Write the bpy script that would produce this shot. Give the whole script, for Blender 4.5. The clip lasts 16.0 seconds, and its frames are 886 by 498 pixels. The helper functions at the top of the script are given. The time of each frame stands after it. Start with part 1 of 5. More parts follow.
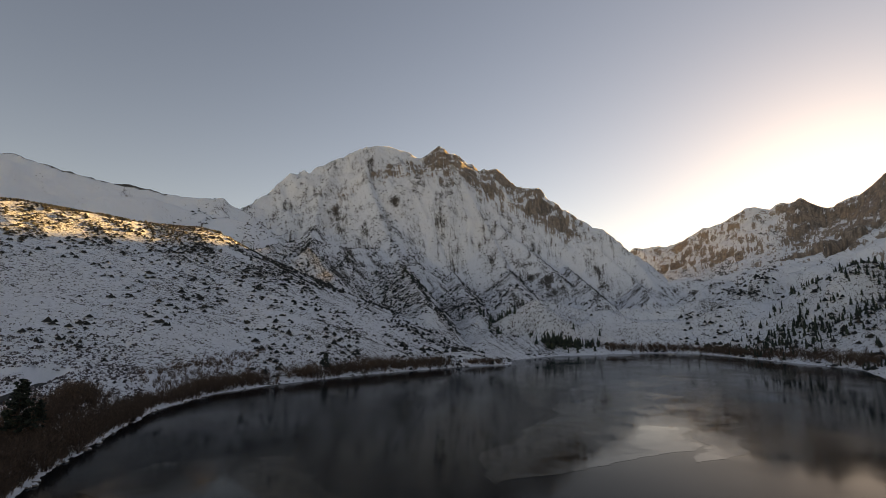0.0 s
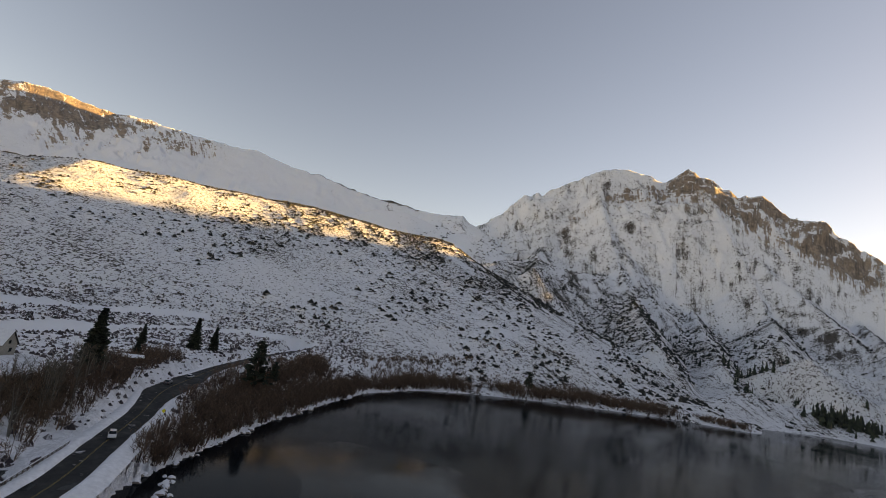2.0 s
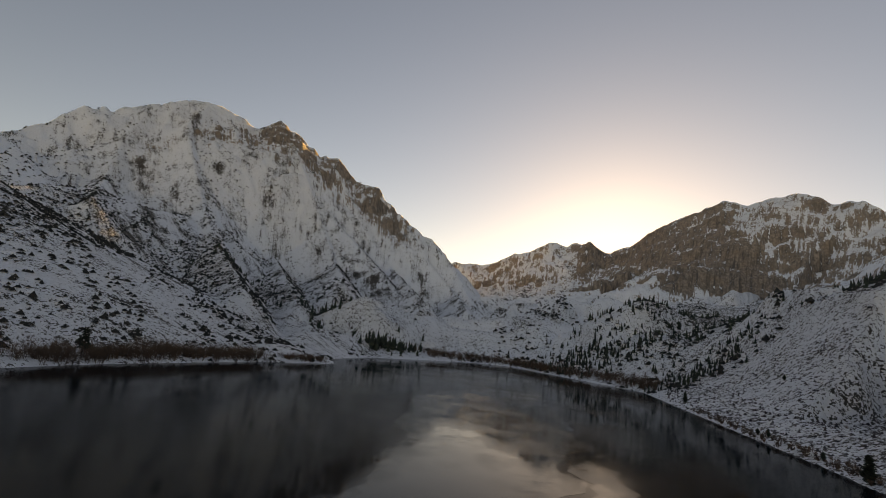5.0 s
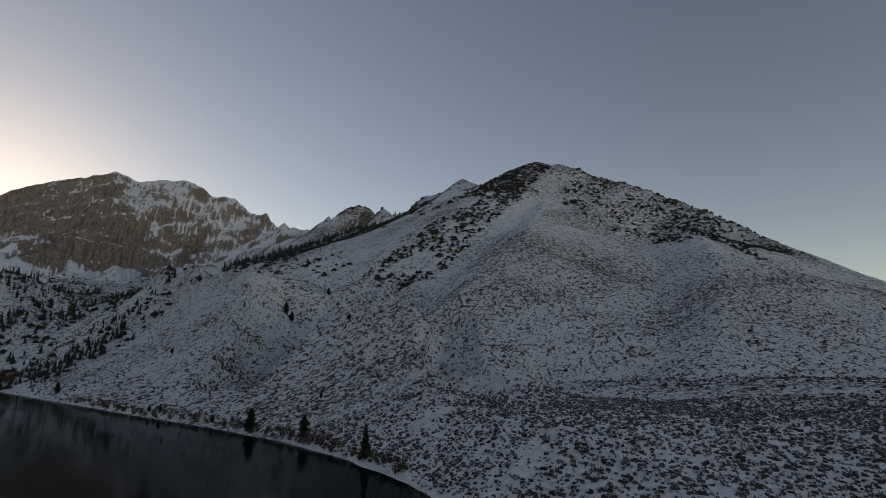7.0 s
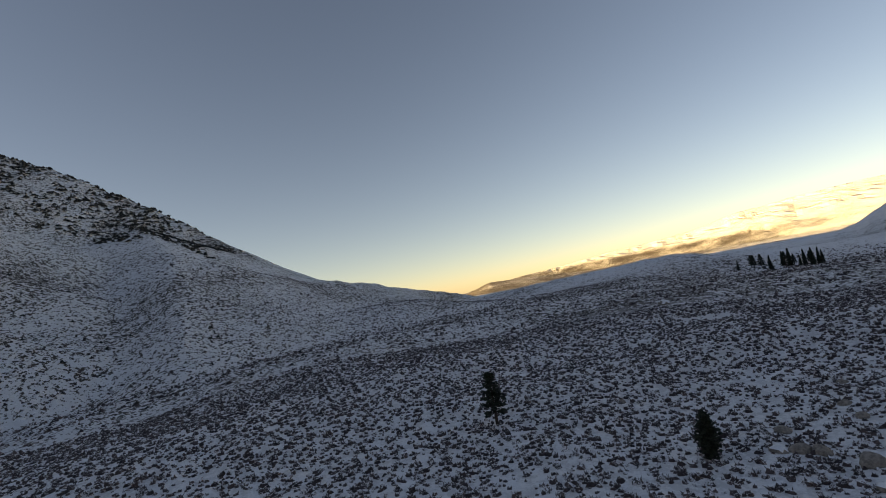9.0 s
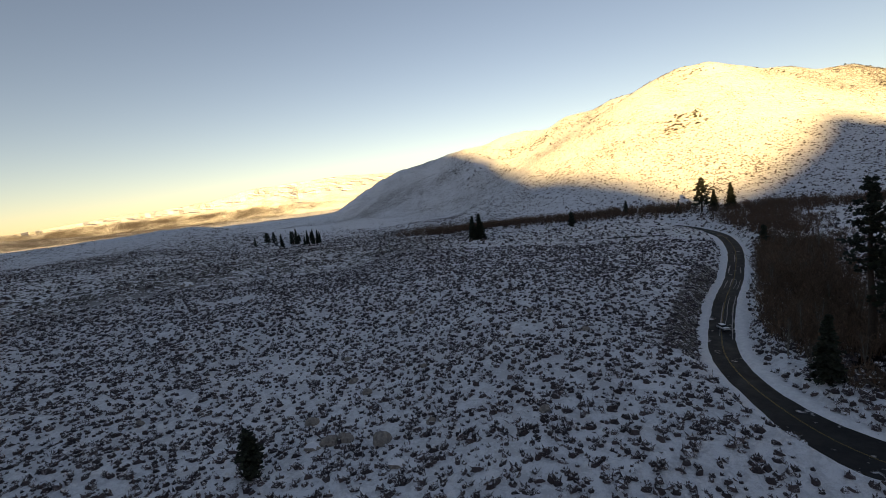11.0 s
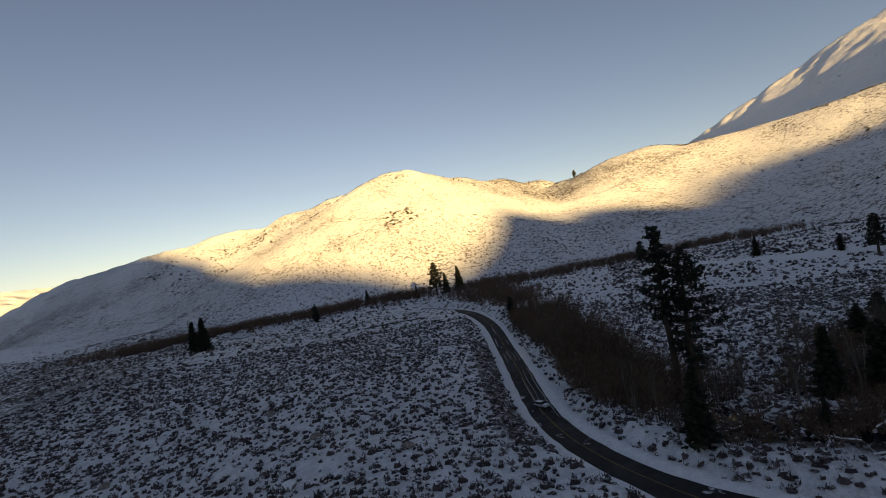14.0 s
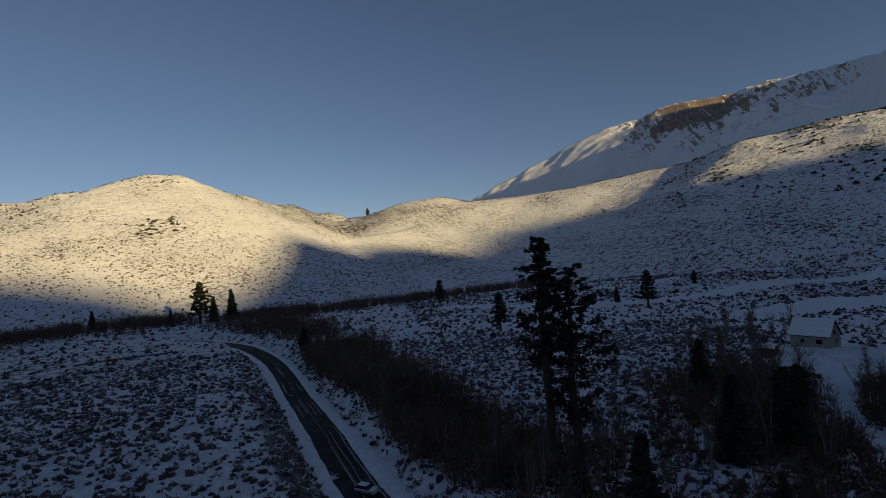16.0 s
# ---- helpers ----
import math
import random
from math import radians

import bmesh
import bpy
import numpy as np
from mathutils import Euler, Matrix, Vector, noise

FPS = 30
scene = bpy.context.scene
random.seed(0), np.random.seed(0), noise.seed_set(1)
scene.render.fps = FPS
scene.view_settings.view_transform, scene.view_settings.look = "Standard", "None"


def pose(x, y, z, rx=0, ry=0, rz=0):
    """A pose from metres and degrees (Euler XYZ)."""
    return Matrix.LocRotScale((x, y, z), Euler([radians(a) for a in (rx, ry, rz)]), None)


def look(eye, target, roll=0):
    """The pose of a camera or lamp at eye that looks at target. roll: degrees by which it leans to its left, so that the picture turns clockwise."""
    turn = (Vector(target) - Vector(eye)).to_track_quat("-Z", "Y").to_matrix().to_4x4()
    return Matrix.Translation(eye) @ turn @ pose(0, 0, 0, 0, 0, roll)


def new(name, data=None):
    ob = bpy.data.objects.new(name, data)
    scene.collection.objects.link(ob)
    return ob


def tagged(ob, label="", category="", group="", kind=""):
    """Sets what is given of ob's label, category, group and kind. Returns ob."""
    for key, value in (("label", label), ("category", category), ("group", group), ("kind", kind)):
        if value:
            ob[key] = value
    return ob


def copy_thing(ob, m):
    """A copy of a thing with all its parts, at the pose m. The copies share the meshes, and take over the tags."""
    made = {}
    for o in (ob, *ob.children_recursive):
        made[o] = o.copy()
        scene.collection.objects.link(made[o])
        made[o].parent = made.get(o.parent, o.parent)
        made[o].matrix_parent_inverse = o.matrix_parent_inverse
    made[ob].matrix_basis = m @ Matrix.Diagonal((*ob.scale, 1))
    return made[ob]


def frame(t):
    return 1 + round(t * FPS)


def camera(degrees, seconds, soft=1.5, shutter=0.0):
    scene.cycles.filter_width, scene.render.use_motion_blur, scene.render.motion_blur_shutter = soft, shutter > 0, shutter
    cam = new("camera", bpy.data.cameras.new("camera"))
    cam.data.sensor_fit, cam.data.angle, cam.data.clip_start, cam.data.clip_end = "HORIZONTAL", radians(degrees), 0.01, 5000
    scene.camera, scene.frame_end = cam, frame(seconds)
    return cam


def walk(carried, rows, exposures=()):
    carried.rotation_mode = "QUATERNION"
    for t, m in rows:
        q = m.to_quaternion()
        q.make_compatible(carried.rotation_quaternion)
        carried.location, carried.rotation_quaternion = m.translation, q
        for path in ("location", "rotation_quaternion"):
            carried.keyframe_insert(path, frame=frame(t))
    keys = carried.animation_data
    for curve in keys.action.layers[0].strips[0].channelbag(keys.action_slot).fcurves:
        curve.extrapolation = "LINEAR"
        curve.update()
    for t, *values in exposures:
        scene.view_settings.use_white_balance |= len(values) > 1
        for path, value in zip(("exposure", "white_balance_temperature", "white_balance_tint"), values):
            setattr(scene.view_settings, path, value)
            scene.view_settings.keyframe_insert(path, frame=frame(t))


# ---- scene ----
cam = camera(86.0, 16.0, soft=0.6)
PATH = [
    (0.0, pose(30.00, -36.00, 46.19, 99.39, -0.03, 39.46)),
    (0.5, pose(28.08, -30.21, 45.87, 99.13, -2.05, 46.25)),
    (1.0, pose(26.34, -24.00, 45.22, 98.83, -4.27, 53.20)),
    (1.5, pose(23.94, -18.45, 44.75, 99.75, -7.64, 59.55)),
    (2.0, pose(20.82, -13.70, 44.48, 99.98, -9.86, 65.34)),
    (2.5, pose(16.38, -10.03, 44.08, 98.13, -9.59, 70.85)),
    (3.0, pose(10.56, -7.50, 43.66, 97.42, -8.71, 67.01)),
    (3.2, pose(8.19, -6.43, 43.55, 97.69, -8.95, 61.89)),
    (5.3, pose(-19.81, 8.08, 43.06, 100.14, -5.06, 8.27)),
    (5.5, pose(-21.87, 9.95, 42.61, 100.04, -4.60, 1.46)),
    (6.0, pose(-25.60, 15.42, 42.19, 101.17, -4.52, -16.70)),
    (6.5, pose(-28.27, 22.13, 42.38, 101.36, -2.51, -33.16)),
    (7.0, pose(-30.14, 28.69, 43.06, 101.74, -0.28, -49.01)),
    (7.5, pose(-30.62, 33.87, 43.86, 101.53, 2.49, -63.64)),
    (8.0, pose(-30.48, 38.30, 45.36, 100.56, 6.55, -77.17)),
    (8.5, pose(-29.63, 42.85, 47.09, 98.30, 10.41, -92.64)),
    (9.0, pose(-27.15, 45.73, 49.25, 95.37, 10.71, -109.52)),
    (9.5, pose(-24.03, 46.35, 51.55, 92.05, 9.07, -126.46)),
    (10.0, pose(-20.37, 45.73, 53.68, 88.54, 7.60, -141.82)),
    (10.2, pose(-18.77, 44.62, 54.58, 87.20, 7.71, -147.47)),
    (12.3, pose(-0.51, 21.86, 56.34, 81.40, -0.27, -178.20)),
    (12.5, pose(1.01, 20.32, 56.56, 84.46, -0.78, -179.67)),
    (13.0, pose(4.08, 13.68, 55.66, 85.72, 4.07, -184.60)),
    (13.5, pose(6.48, 5.54, 52.96, 86.36, 10.85, -191.80)),
    (14.0, pose(6.40, -4.22, 49.94, 90.41, 9.56, -197.47)),
    (14.5, pose(4.85, -14.80, 47.47, 95.50, 4.18, -202.50)),
    (15.0, pose(2.72, -26.14, 46.14, 96.09, 1.84, -209.88)),
    (15.5, pose(-0.50, -37.94, 44.40, 94.17, 1.71, -216.55)),
    (16.0, pose(-3.39, -48.10, 43.42, 92.07, 3.56, -223.61)),
]
# stops: the clip's camera opens up when it turns away from the glow and closes again at the lit hill
EXPOSURES = [(0, 1.98, 10900, 24), (0.8, 2.30, 10950, 25), (1.5, 2.47, 11000, 25), (3, 2.30, 11100, 25), (5.3, 1.68, 11900, 23), (6, 1.38, 11250, 21),
             (6.5, 1.40, 10700, 19), (7, 1.56, 9600, 20), (7.5, 1.81, 9150, 19), (8.5, 1.96, 8750, 20), (9, 1.70, 8750, 21), (9.5, 1.50, 8700, 20),
             (10.2, 1.18, 8720, 19), (11.3, 1.98, 8800, 22), (12.3, 2.48, 8690, 23), (12.6, 2.28, 8590, 23), (13, 1.98, 8590, 23), (13.5, 1.66, 8530, 22),
             (14, 1.33, 8320, 22), (14.6, 0.92, 7200, 19), (15.3, 0.62, 6700, 18), (16, 0.44, 6300, 17)]
walk(cam, PATH, EXPOSURES)

# ---- world, sun ----
SUN_EL, SUN_AZ = 10.4, 2.2   # degrees above the level; from +y towards +x
world = bpy.data.worlds.new("sky")
scene.world = world
world.use_nodes = True
wn = world.node_tree
sky = wn.nodes.new("ShaderNodeTexSky")
sky.sky_type, sky.sun_disc = "NISHITA", False
sky.sun_elevation, sky.sun_rotation = radians(SUN_EL), radians(SUN_AZ)
sky.altitude, sky.air_density, sky.dust_density, sky.ozone_density = 2300, 1.0, 1.0, 1.2
wn.links.new(sky.outputs[0], wn.nodes["Background"].inputs[0])
wn.nodes["Background"].inputs[1].default_value = 0.05
sun_data = bpy.data.lights.new("sun", "SUN")
sun_data.energy, sun_data.angle, sun_data.color = 5.0, radians(0.53), (1.0, 0.77, 0.34)
sun = new("sun", sun_data)
_a, _e = radians(SUN_AZ), radians(SUN_EL)
_way = Vector((math.sin(_a) * math.cos(_e), math.cos(_a) * math.cos(_e), math.sin(_e)))
sun.matrix_world = look(_way * 300, (0, 0, 0))

UNIT = 1.6   # metres to one unit of the plan; the plan lists below are in plan units


# ---- noise in numpy ----
def hash2(ix, iy, seed):
    n = (ix.astype(np.int64) * 374761393 + iy.astype(np.int64) * 668265263 + seed * 982451653) & 0xFFFFFFFF
    n = ((n ^ (n >> 13)) * 1274126177) & 0xFFFFFFFF
    return ((n ^ (n >> 16)) & 0xFFFF) / 65535.0


def vnoise(x, y, seed=0):
    ix, iy = np.floor(x), np.floor(y)
    fx, fy = x - ix, y - iy
    fx, fy = fx * fx * fx * (fx * (fx * 6 - 15) + 10), fy * fy * fy * (fy * (fy * 6 - 15) + 10)
    a, b = hash2(ix, iy, seed), hash2(ix + 1, iy, seed)
    c, d = hash2(ix, iy + 1, seed), hash2(ix + 1, iy + 1, seed)
    return (a + (b - a) * fx) * (1 - fy) + (c + (d - c) * fx) * fy - 0.5


def fbm(x, y, octaves=4, seed=0):
    total, amp = 0.0, 1.0
    for k in range(octaves):
        total = total + amp * vnoise(x * 2.03 ** k + 17.3 * k, y * 2.03 ** k - 9.1 * k, seed + k)
        amp *= 0.5
    return total


def ridged(x, y, octaves=4, seed=0):
    total, amp = 0.0, 1.0
    for k in range(octaves):
        total = total + amp * (0.5 - 2 * np.abs(vnoise(x * 2.03 ** k + 5.7 * k, y * 2.03 ** k + 3.3 * k, seed + k)))
        amp *= 0.5
    return total


# ---- the valley: shoreline, spot heights of the low ground, ridges ----
SHORE = [(-48, -18), (-66, -17), (-78, -10), (-98, 0), (-116, 10), (-140, 26), (-170, 47), (-196, 80), (-206, 112), (-211, 160),
         (-208, 215), (-202, 262), (-186, 300), (-186, 312), (-210, 350), (-212, 420), (-186, 490), (-148, 560), (-104, 580), (-60, 530), (-12, 470), (28, 425),
         (35, 372), (42, 310), (51, 240), (58, 190), (61, 150), (60, 120), (57, 98), (51, 80), (40, 50), (25, 24), (4, 4), (-22, -8)]
SPOTS = [(45, -42, 0.6), (41, -60, 1), (20, -28, 1.5), (60, -10, 2.5), (89, -19, 4), (136, -13, 9), (195, 22, 15), (110, 60, 9), (66, -104, 5), (65, -170, 9),
         (150, -120, 9), (240, -90, 12), (320, -240, 10), (400, -40, 30), (0, -60, 4), (-5, -110, 6), (-30, -40, 3.6), (-27, -60, 4.0), (-38, -100, 5), (-56, -170, 6.5),
         (-30, -228, 7), (40, -238, 7), (57, -280, 5), (-77, -296, 7), (-44, -62, 0), (-58, -72, -1.5), (-62, -110, 1.5), (-80, -60, 2), (-70, -40, 2.5), (-106, -45, 6),
         (-50, -24, 3.6), (-75, -22, 4), (-118, -12, 4.6), (-150, 5, 4.6), (-182, -109, 9), (-235, -110, 13), (-215, 30, 5.5), (-270, 20, 11), (-290, 160, 13),
         (200, -330, 0), (500, -500, -10), (1200, -1500, -10), (2500, -2600, 8), (1800, -900, -5), (-60, 800, 12), (-300, 620, 15), (150, 300, 9), (110, 230, 4), (96, 350, 5), (-40, 560, 4), (60, 480, 6), (-190, 560, 5), (-250, 440, 6), (255, -340, 3), (262, -378, 8), (305, -402, 10)]
# name: crest line (x, y, height), slope of the flanks, profile ("even", "hollow", "cliff"), share of bare rock
RIDGES = {
    "south_peak": ([(-1593, 839, 479), (-1621, 930, 548), (-1645, 1022, 650), (-1650, 1116, 681), (-1645, 1211, 746), (-1631, 1306, 819), (-1626, 1400, 869), (-1619, 1489, 902), (-1553, 1558, 888),
                    (-1484, 1623, 843), (-1413, 1686, 907), (-1338, 1746, 857), (-1261, 1802, 786), (-1180, 1850, 787), (-1088, 1874, 681), (-996, 1896, 667), (-902, 1912, 570), (-807, 1922, 484),
                    (-712, 1923, 438), (-617, 1914, 352), (-552, 1854, 269), (-499, 1775, 213), (-446, 1696, 157), (-411, 1607, 134), (-378, 1518, 113), (-344, 1429, 92), (-310, 1340, 70),
                    (-280, 1250, 55), (-254, 1158, 47), (-229, 1066, 39), (-203, 975, 31), (-177, 883, 23)], 0.58, "hollow", 0.3),
    "south_peak_buttress": ([(-1528, 1322, 689), (-1242, 1164, 448), (-964, 993, 256), (-686, 816, 121), (-450, 597, 57), (-224, 367, 12)], 0.62, "even", 0.0),
    "south_peak_spur": ([(-1166, 1686, 589), (-925, 1497, 388), (-662, 1313, 222), (-454, 1089, 95), (-295, 840, 19), (-183, 571, 8)], 0.62, "even", 0.0),
    "peak_rib_main": ([(-1575, 1427, 865), (-1454, 1247, 685), (-1282, 1149, 511), (-1082, 1030, 327), (-789, 802, 178), (-331, 378, 51)], 0.85, "even", 0.0),
    "peak_rib_left": ([(-1603, 1199, 730), (-1467, 1039, 531), (-1324, 919, 370), (-769, 518, 182)], 0.85, "even", 0.0),
    "peak_rib_snow": ([(-1528, 1500, 853), (-1229, 1320, 562), (-1063, 1240, 367), (-989, 1250, 220), (-325, 468, 43)], 0.85, "even", 0.0),
    "peak_rib_middle": ([(-1263, 1599, 764), (-1072, 1486, 547), (-966, 1465, 379), (-783, 1283, 217), (-430, 742, 98)], 0.85, "even", 0.0),
    "peak_rib_right": ([(-1130, 1766, 698), (-912, 1652, 436), (-771, 1674, 265), (-330, 897, 84)], 0.85, "even", 0.0),
    "peak_rib_far": ([(-871, 1913, 546), (-693, 1826, 342), (-522, 1741, 190), (-300, 1100, 96)], 0.85, "even", 0.0),
    "south_bench": ([(-664, 279, 128), (-766, 382, 155), (-852, 507, 202), (-914, 661, 226), (-954, 830, 242), (-1025, 953, 267)], 0.5, "even", 0.0),
    "moraine": ([(-426, -630, 111), (-464, -577, 125), (-490, -527, 126), (-507, -483, 116), (-538, -416, 114), (-579, -317, 123), (-604, -213, 129), (-590, -147, 139), (-600, -80, 144),
                 (-607, -13, 147), (-611, 56, 152), (-607, 125, 151), (-604, 168, 148), (-594, 220, 149), (-600, 248, 132)], 0.36, "round", 0.0),
    "west_range": ([(-1555, -1484, 306), (-1589, -1417, 334), (-1623, -1350, 370), (-1650, -1280, 395), (-1676, -1209, 428), (-1702, -1138, 450), (-1727, -1068, 481), (-1749, -996, 509), (-1763, -922, 524),
                    (-1769, -848, 530), (-1767, -773, 530), (-1775, -698, 550), (-1781, -623, 555), (-1785, -548, 545), (-1789, -473, 535), (-1786, -398, 547), (-1766, -325, 540), (-1746, -253, 532),
                    (-1742, -178, 526), (-1737, -103, 526), (-1724, -29, 531), (-1711, 45, 516), (-1689, 117, 497), (-1666, 188, 493), (-1641, 259, 479), (-1615, 330, 462), (-1585, 399, 451),
                    (-1556, 468, 445), (-1520, 533, 427), (-1473, 592, 425), (-1430, 654, 426), (-1386, 715, 379)], 0.62, "even", 0.25),
    "west_foothill": ([(-1478, 71, 346), (-1440, 284, 329), (-1415, 344, 368), (-1375, 440, 373), (-1331, 529, 345), (-1267, 640, 330)], 0.5, "even", 0.0),
    "head_wall": ([(-894, 2895, 499), (-778, 2911, 509), (-662, 2926, 501), (-545, 2937, 568), (-428, 2944, 600), (-311, 2944, 660), (-194, 2937, 650), (-78, 2924, 676), (38, 2907, 600),
                   (154, 2887, 646), (268, 2863, 730), (381, 2832, 804), (495, 2803, 837), (605, 2762, 890), (711, 2713, 849), (818, 2667, 894), (925, 2619, 891), (1017, 2548, 816),
                   (1073, 2445, 800), (1129, 2342, 705), (1151, 2228, 685), (1161, 2112, 593), (1138, 1997, 582), (1132, 1881, 547), (1130, 1765, 511), (1040, 1689, 489), (951, 1613, 466),
                   (862, 1537, 455), (791, 1448, 427), (746, 1340, 384), (700, 1232, 351), (654, 1124, 318)], 0.33, "cliff", 1.0),
    "north_knob": ([(589, 1045, 308), (598, 1025, 309), (606, 1004, 304), (615, 984, 303), (622, 964, 313), (624, 942, 321), (626, 920, 318), (628, 898, 316), (627, 876, 318),
                    (626, 854, 337), (626, 832, 338), (625, 810, 331), (625, 788, 317), (623, 766, 288), (621, 744, 309), (618, 722, 298)], 0.6, "even", 0.5),
    "north_hill": ([(551, 647, 264), (567, 616, 269), (584, 586, 296), (600, 555, 302), (614, 523, 323), (622, 489, 306), (625, 454, 314), (628, 419, 321), (628, 385, 324),
                    (633, 350, 314), (634, 316, 298), (629, 282, 273), (623, 247, 254), (618, 213, 236), (611, 179, 213), (601, 145, 191), (591, 112, 168), (576, 81, 143),
                    (561, 49, 119), (540, 21, 89), (520, -6, 75), (524, -39, 69), (548, -65, 63), (571, -91, 60), (595, -116, 54), (619, -142, 49), (636, -172, 43),
                    (653, -202, 36), (673, -231, 30), (693, -260, 23), (714, -287, 17), (735, -315, 13)], 0.43, "hollow", 0.0),
    "north_face": ([(627, 373, 290), (540, 320, 231), (430, 272, 170), (328, 234, 117), (269, 223, 83), (205, 226, 47), (140, 222, 18)], 0.40, "even", 0.0),
    "north_shoulder": ([(613, 184, 200), (520, 140, 150), (430, 103, 107), (330, 85, 62), (240, 70, 28)], 0.34, "even", 0.0),
    "north_spur": ([(542, 588, 258), (458, 583, 206), (381, 567, 165), (297, 548, 129), (229, 517, 102), (163, 479, 72), (111, 433, 47), (71, 382, 28), (50, 345, 10)], 0.5, "even", 0.05),
    "north_rib": ([(581, 390, 261), (474, 380, 192), (369, 359, 135), (280, 316, 83), (199, 264, 40)], 0.45, "hollow", 0.0),
    "east_hill": ([(541, -841, -7), (504, -843, 6), (468, -845, 18), (431, -846, 36), (394, -847, 54), (357, -846, 70), (320, -845, 83), (284, -843, 87), (248, -834, 93),
                   (213, -824, 100), (179, -809, 102), (144, -798, 104), (109, -788, 113), (73, -779, 117), (39, -767, 113), (4, -755, 126), (-30, -740, 129), (-62, -722, 139),
                   (-91, -701, 138), (-114, -672, 149), (-134, -641, 152), (-160, -627, 150), (-195, -640, 143), (-227, -658, 139), (-261, -672, 138), (-296, -681, 130), (-332, -690, 132),
                   (-368, -696, 122), (-404, -703, 124), (-439, -714, 118), (-473, -727, 116), (-506, -744, 113)], 0.38, "even", 0.0),
    "moraine_apron": ([(-540, -430, 112), (-440, -450, 88), (-340, -455, 70), (-260, -465, 60), (-180, -480, 50)], 0.26, "even", 0.0),
    "valley_mound": ([(552, -236, 19), (487, -305, 22), (429, -342, 24), (386, -352, 26), (352, -351, 27), (316, -350, 22), (284, -343, 17), (243, -343, 7)], 0.2, "even", 0.0),
    "valley_rise": ([(2047, -806, 4), (2001, -915, 40), (1923, -1068, 34), (1724, -1366, 6), (1600, -1510, -3)], 0.12, "even", 0.0),
    "far_range": ([(2823, -1181, 14), (2688, -1462, 46), (2547, -1696, 63), (2344, -1967, 92), (2212, -2114, 100), (2068, -2255, 116), (1863, -2427, 166), (1701, -2544, 180), (1447, -2696, 198),
                   (1152, -2835, 183), (838, -2943, 162)], 0.3, "even", 0.75),
}
ROAD = [(-240, 30), (-204, 13), (-182, 4), (-155, -6), (-132, -12), (-111, -16.5), (-90, -18), (-72, -19.8), (-56, -21.5), (-43, -25), (-34, -31), (-29.5, -41), (-27.7, -56),
        (-30.3, -72), (-36.2, -92), (-45, -118), (-53.5, -148), (-57, -175), (-55, -200), (-47, -219), (-28, -231), (10, -237), (70, -242), (140, -262), (210, -300),
        (248, -330), (262, -352), (258, -376), (300, -400), (360, -420)]


def line_distance(x, y, pts, closed=False):
    """Distance to a polyline, the place along it, and the nearest place's third value."""
    p = np.array(pts, float)
    if closed:
        p = np.vstack([p, p[:1]])
    best = np.full(x.shape, 1e12)
    along, third = np.zeros(x.shape), np.zeros(x.shape)
    run = 0.0
    for a, b in zip(p[:-1], p[1:]):
        d = b[:2] - a[:2]
        length = float(np.hypot(*d))
        u = np.clip(((x - a[0]) * d[0] + (y - a[1]) * d[1]) / (length * length), 0, 1)
        q = (x - a[0] - u * d[0]) ** 2 + (y - a[1] - u * d[1]) ** 2
        m = q < best
        best = np.where(m, q, best)
        along = np.where(m, run + u * length, along)
        if p.shape[1] > 2:
            third = np.where(m, a[2] + u * (b[2] - a[2]), third)
        run += length
    return np.sqrt(best), along, third


def inside(x, y, pts):
    odd = np.zeros(x.shape, bool)
    for (ax, ay), (bx, by) in zip(pts, pts[1:] + pts[:1]):
        if ay != by:
            odd ^= ((ay > y) != (by > y)) & (x < (bx - ax) * (y - ay) / (by - ay) + ax)
    return odd


def smoothstep(a, b, v):
    t = np.clip((v - a) / (b - a), 0, 1)
    return t * t * (3 - 2 * t)


def low_ground(x, y):
    top, bottom = np.zeros(x.shape), np.zeros(x.shape)
    for sx, sy, sz in SPOTS:
        w = 1.0 / (((x - sx) ** 2 + (y - sy) ** 2) + 120.0) ** 1.6
        top += w * sz
        bottom += w
    return top / bottom


def profile(u, kind):
    v = np.clip(1 - u, 0, 1)
    if kind == "hollow":
        return v ** 1.35
    if kind == "round":
        return np.where(u < 0.2, 1 - 2.9 * u * u, np.clip(0.884 - 1.16 * (u - 0.2), 0, 1) * (1 - 0.25 * np.clip(u - 0.2, 0, 0.8))) 
    if kind == "cliff":
        return np.interp(u, [0, 0.06, 0.2, 0.34, 1.0], [1, 0.86, 0.55, 0.40, 0]) 
    return v ** 1.12


def x_side(name):
    """Slopes cut by many gullies."""
    return name.startswith("south") or name in ("west_range", "head_wall", "far_range")


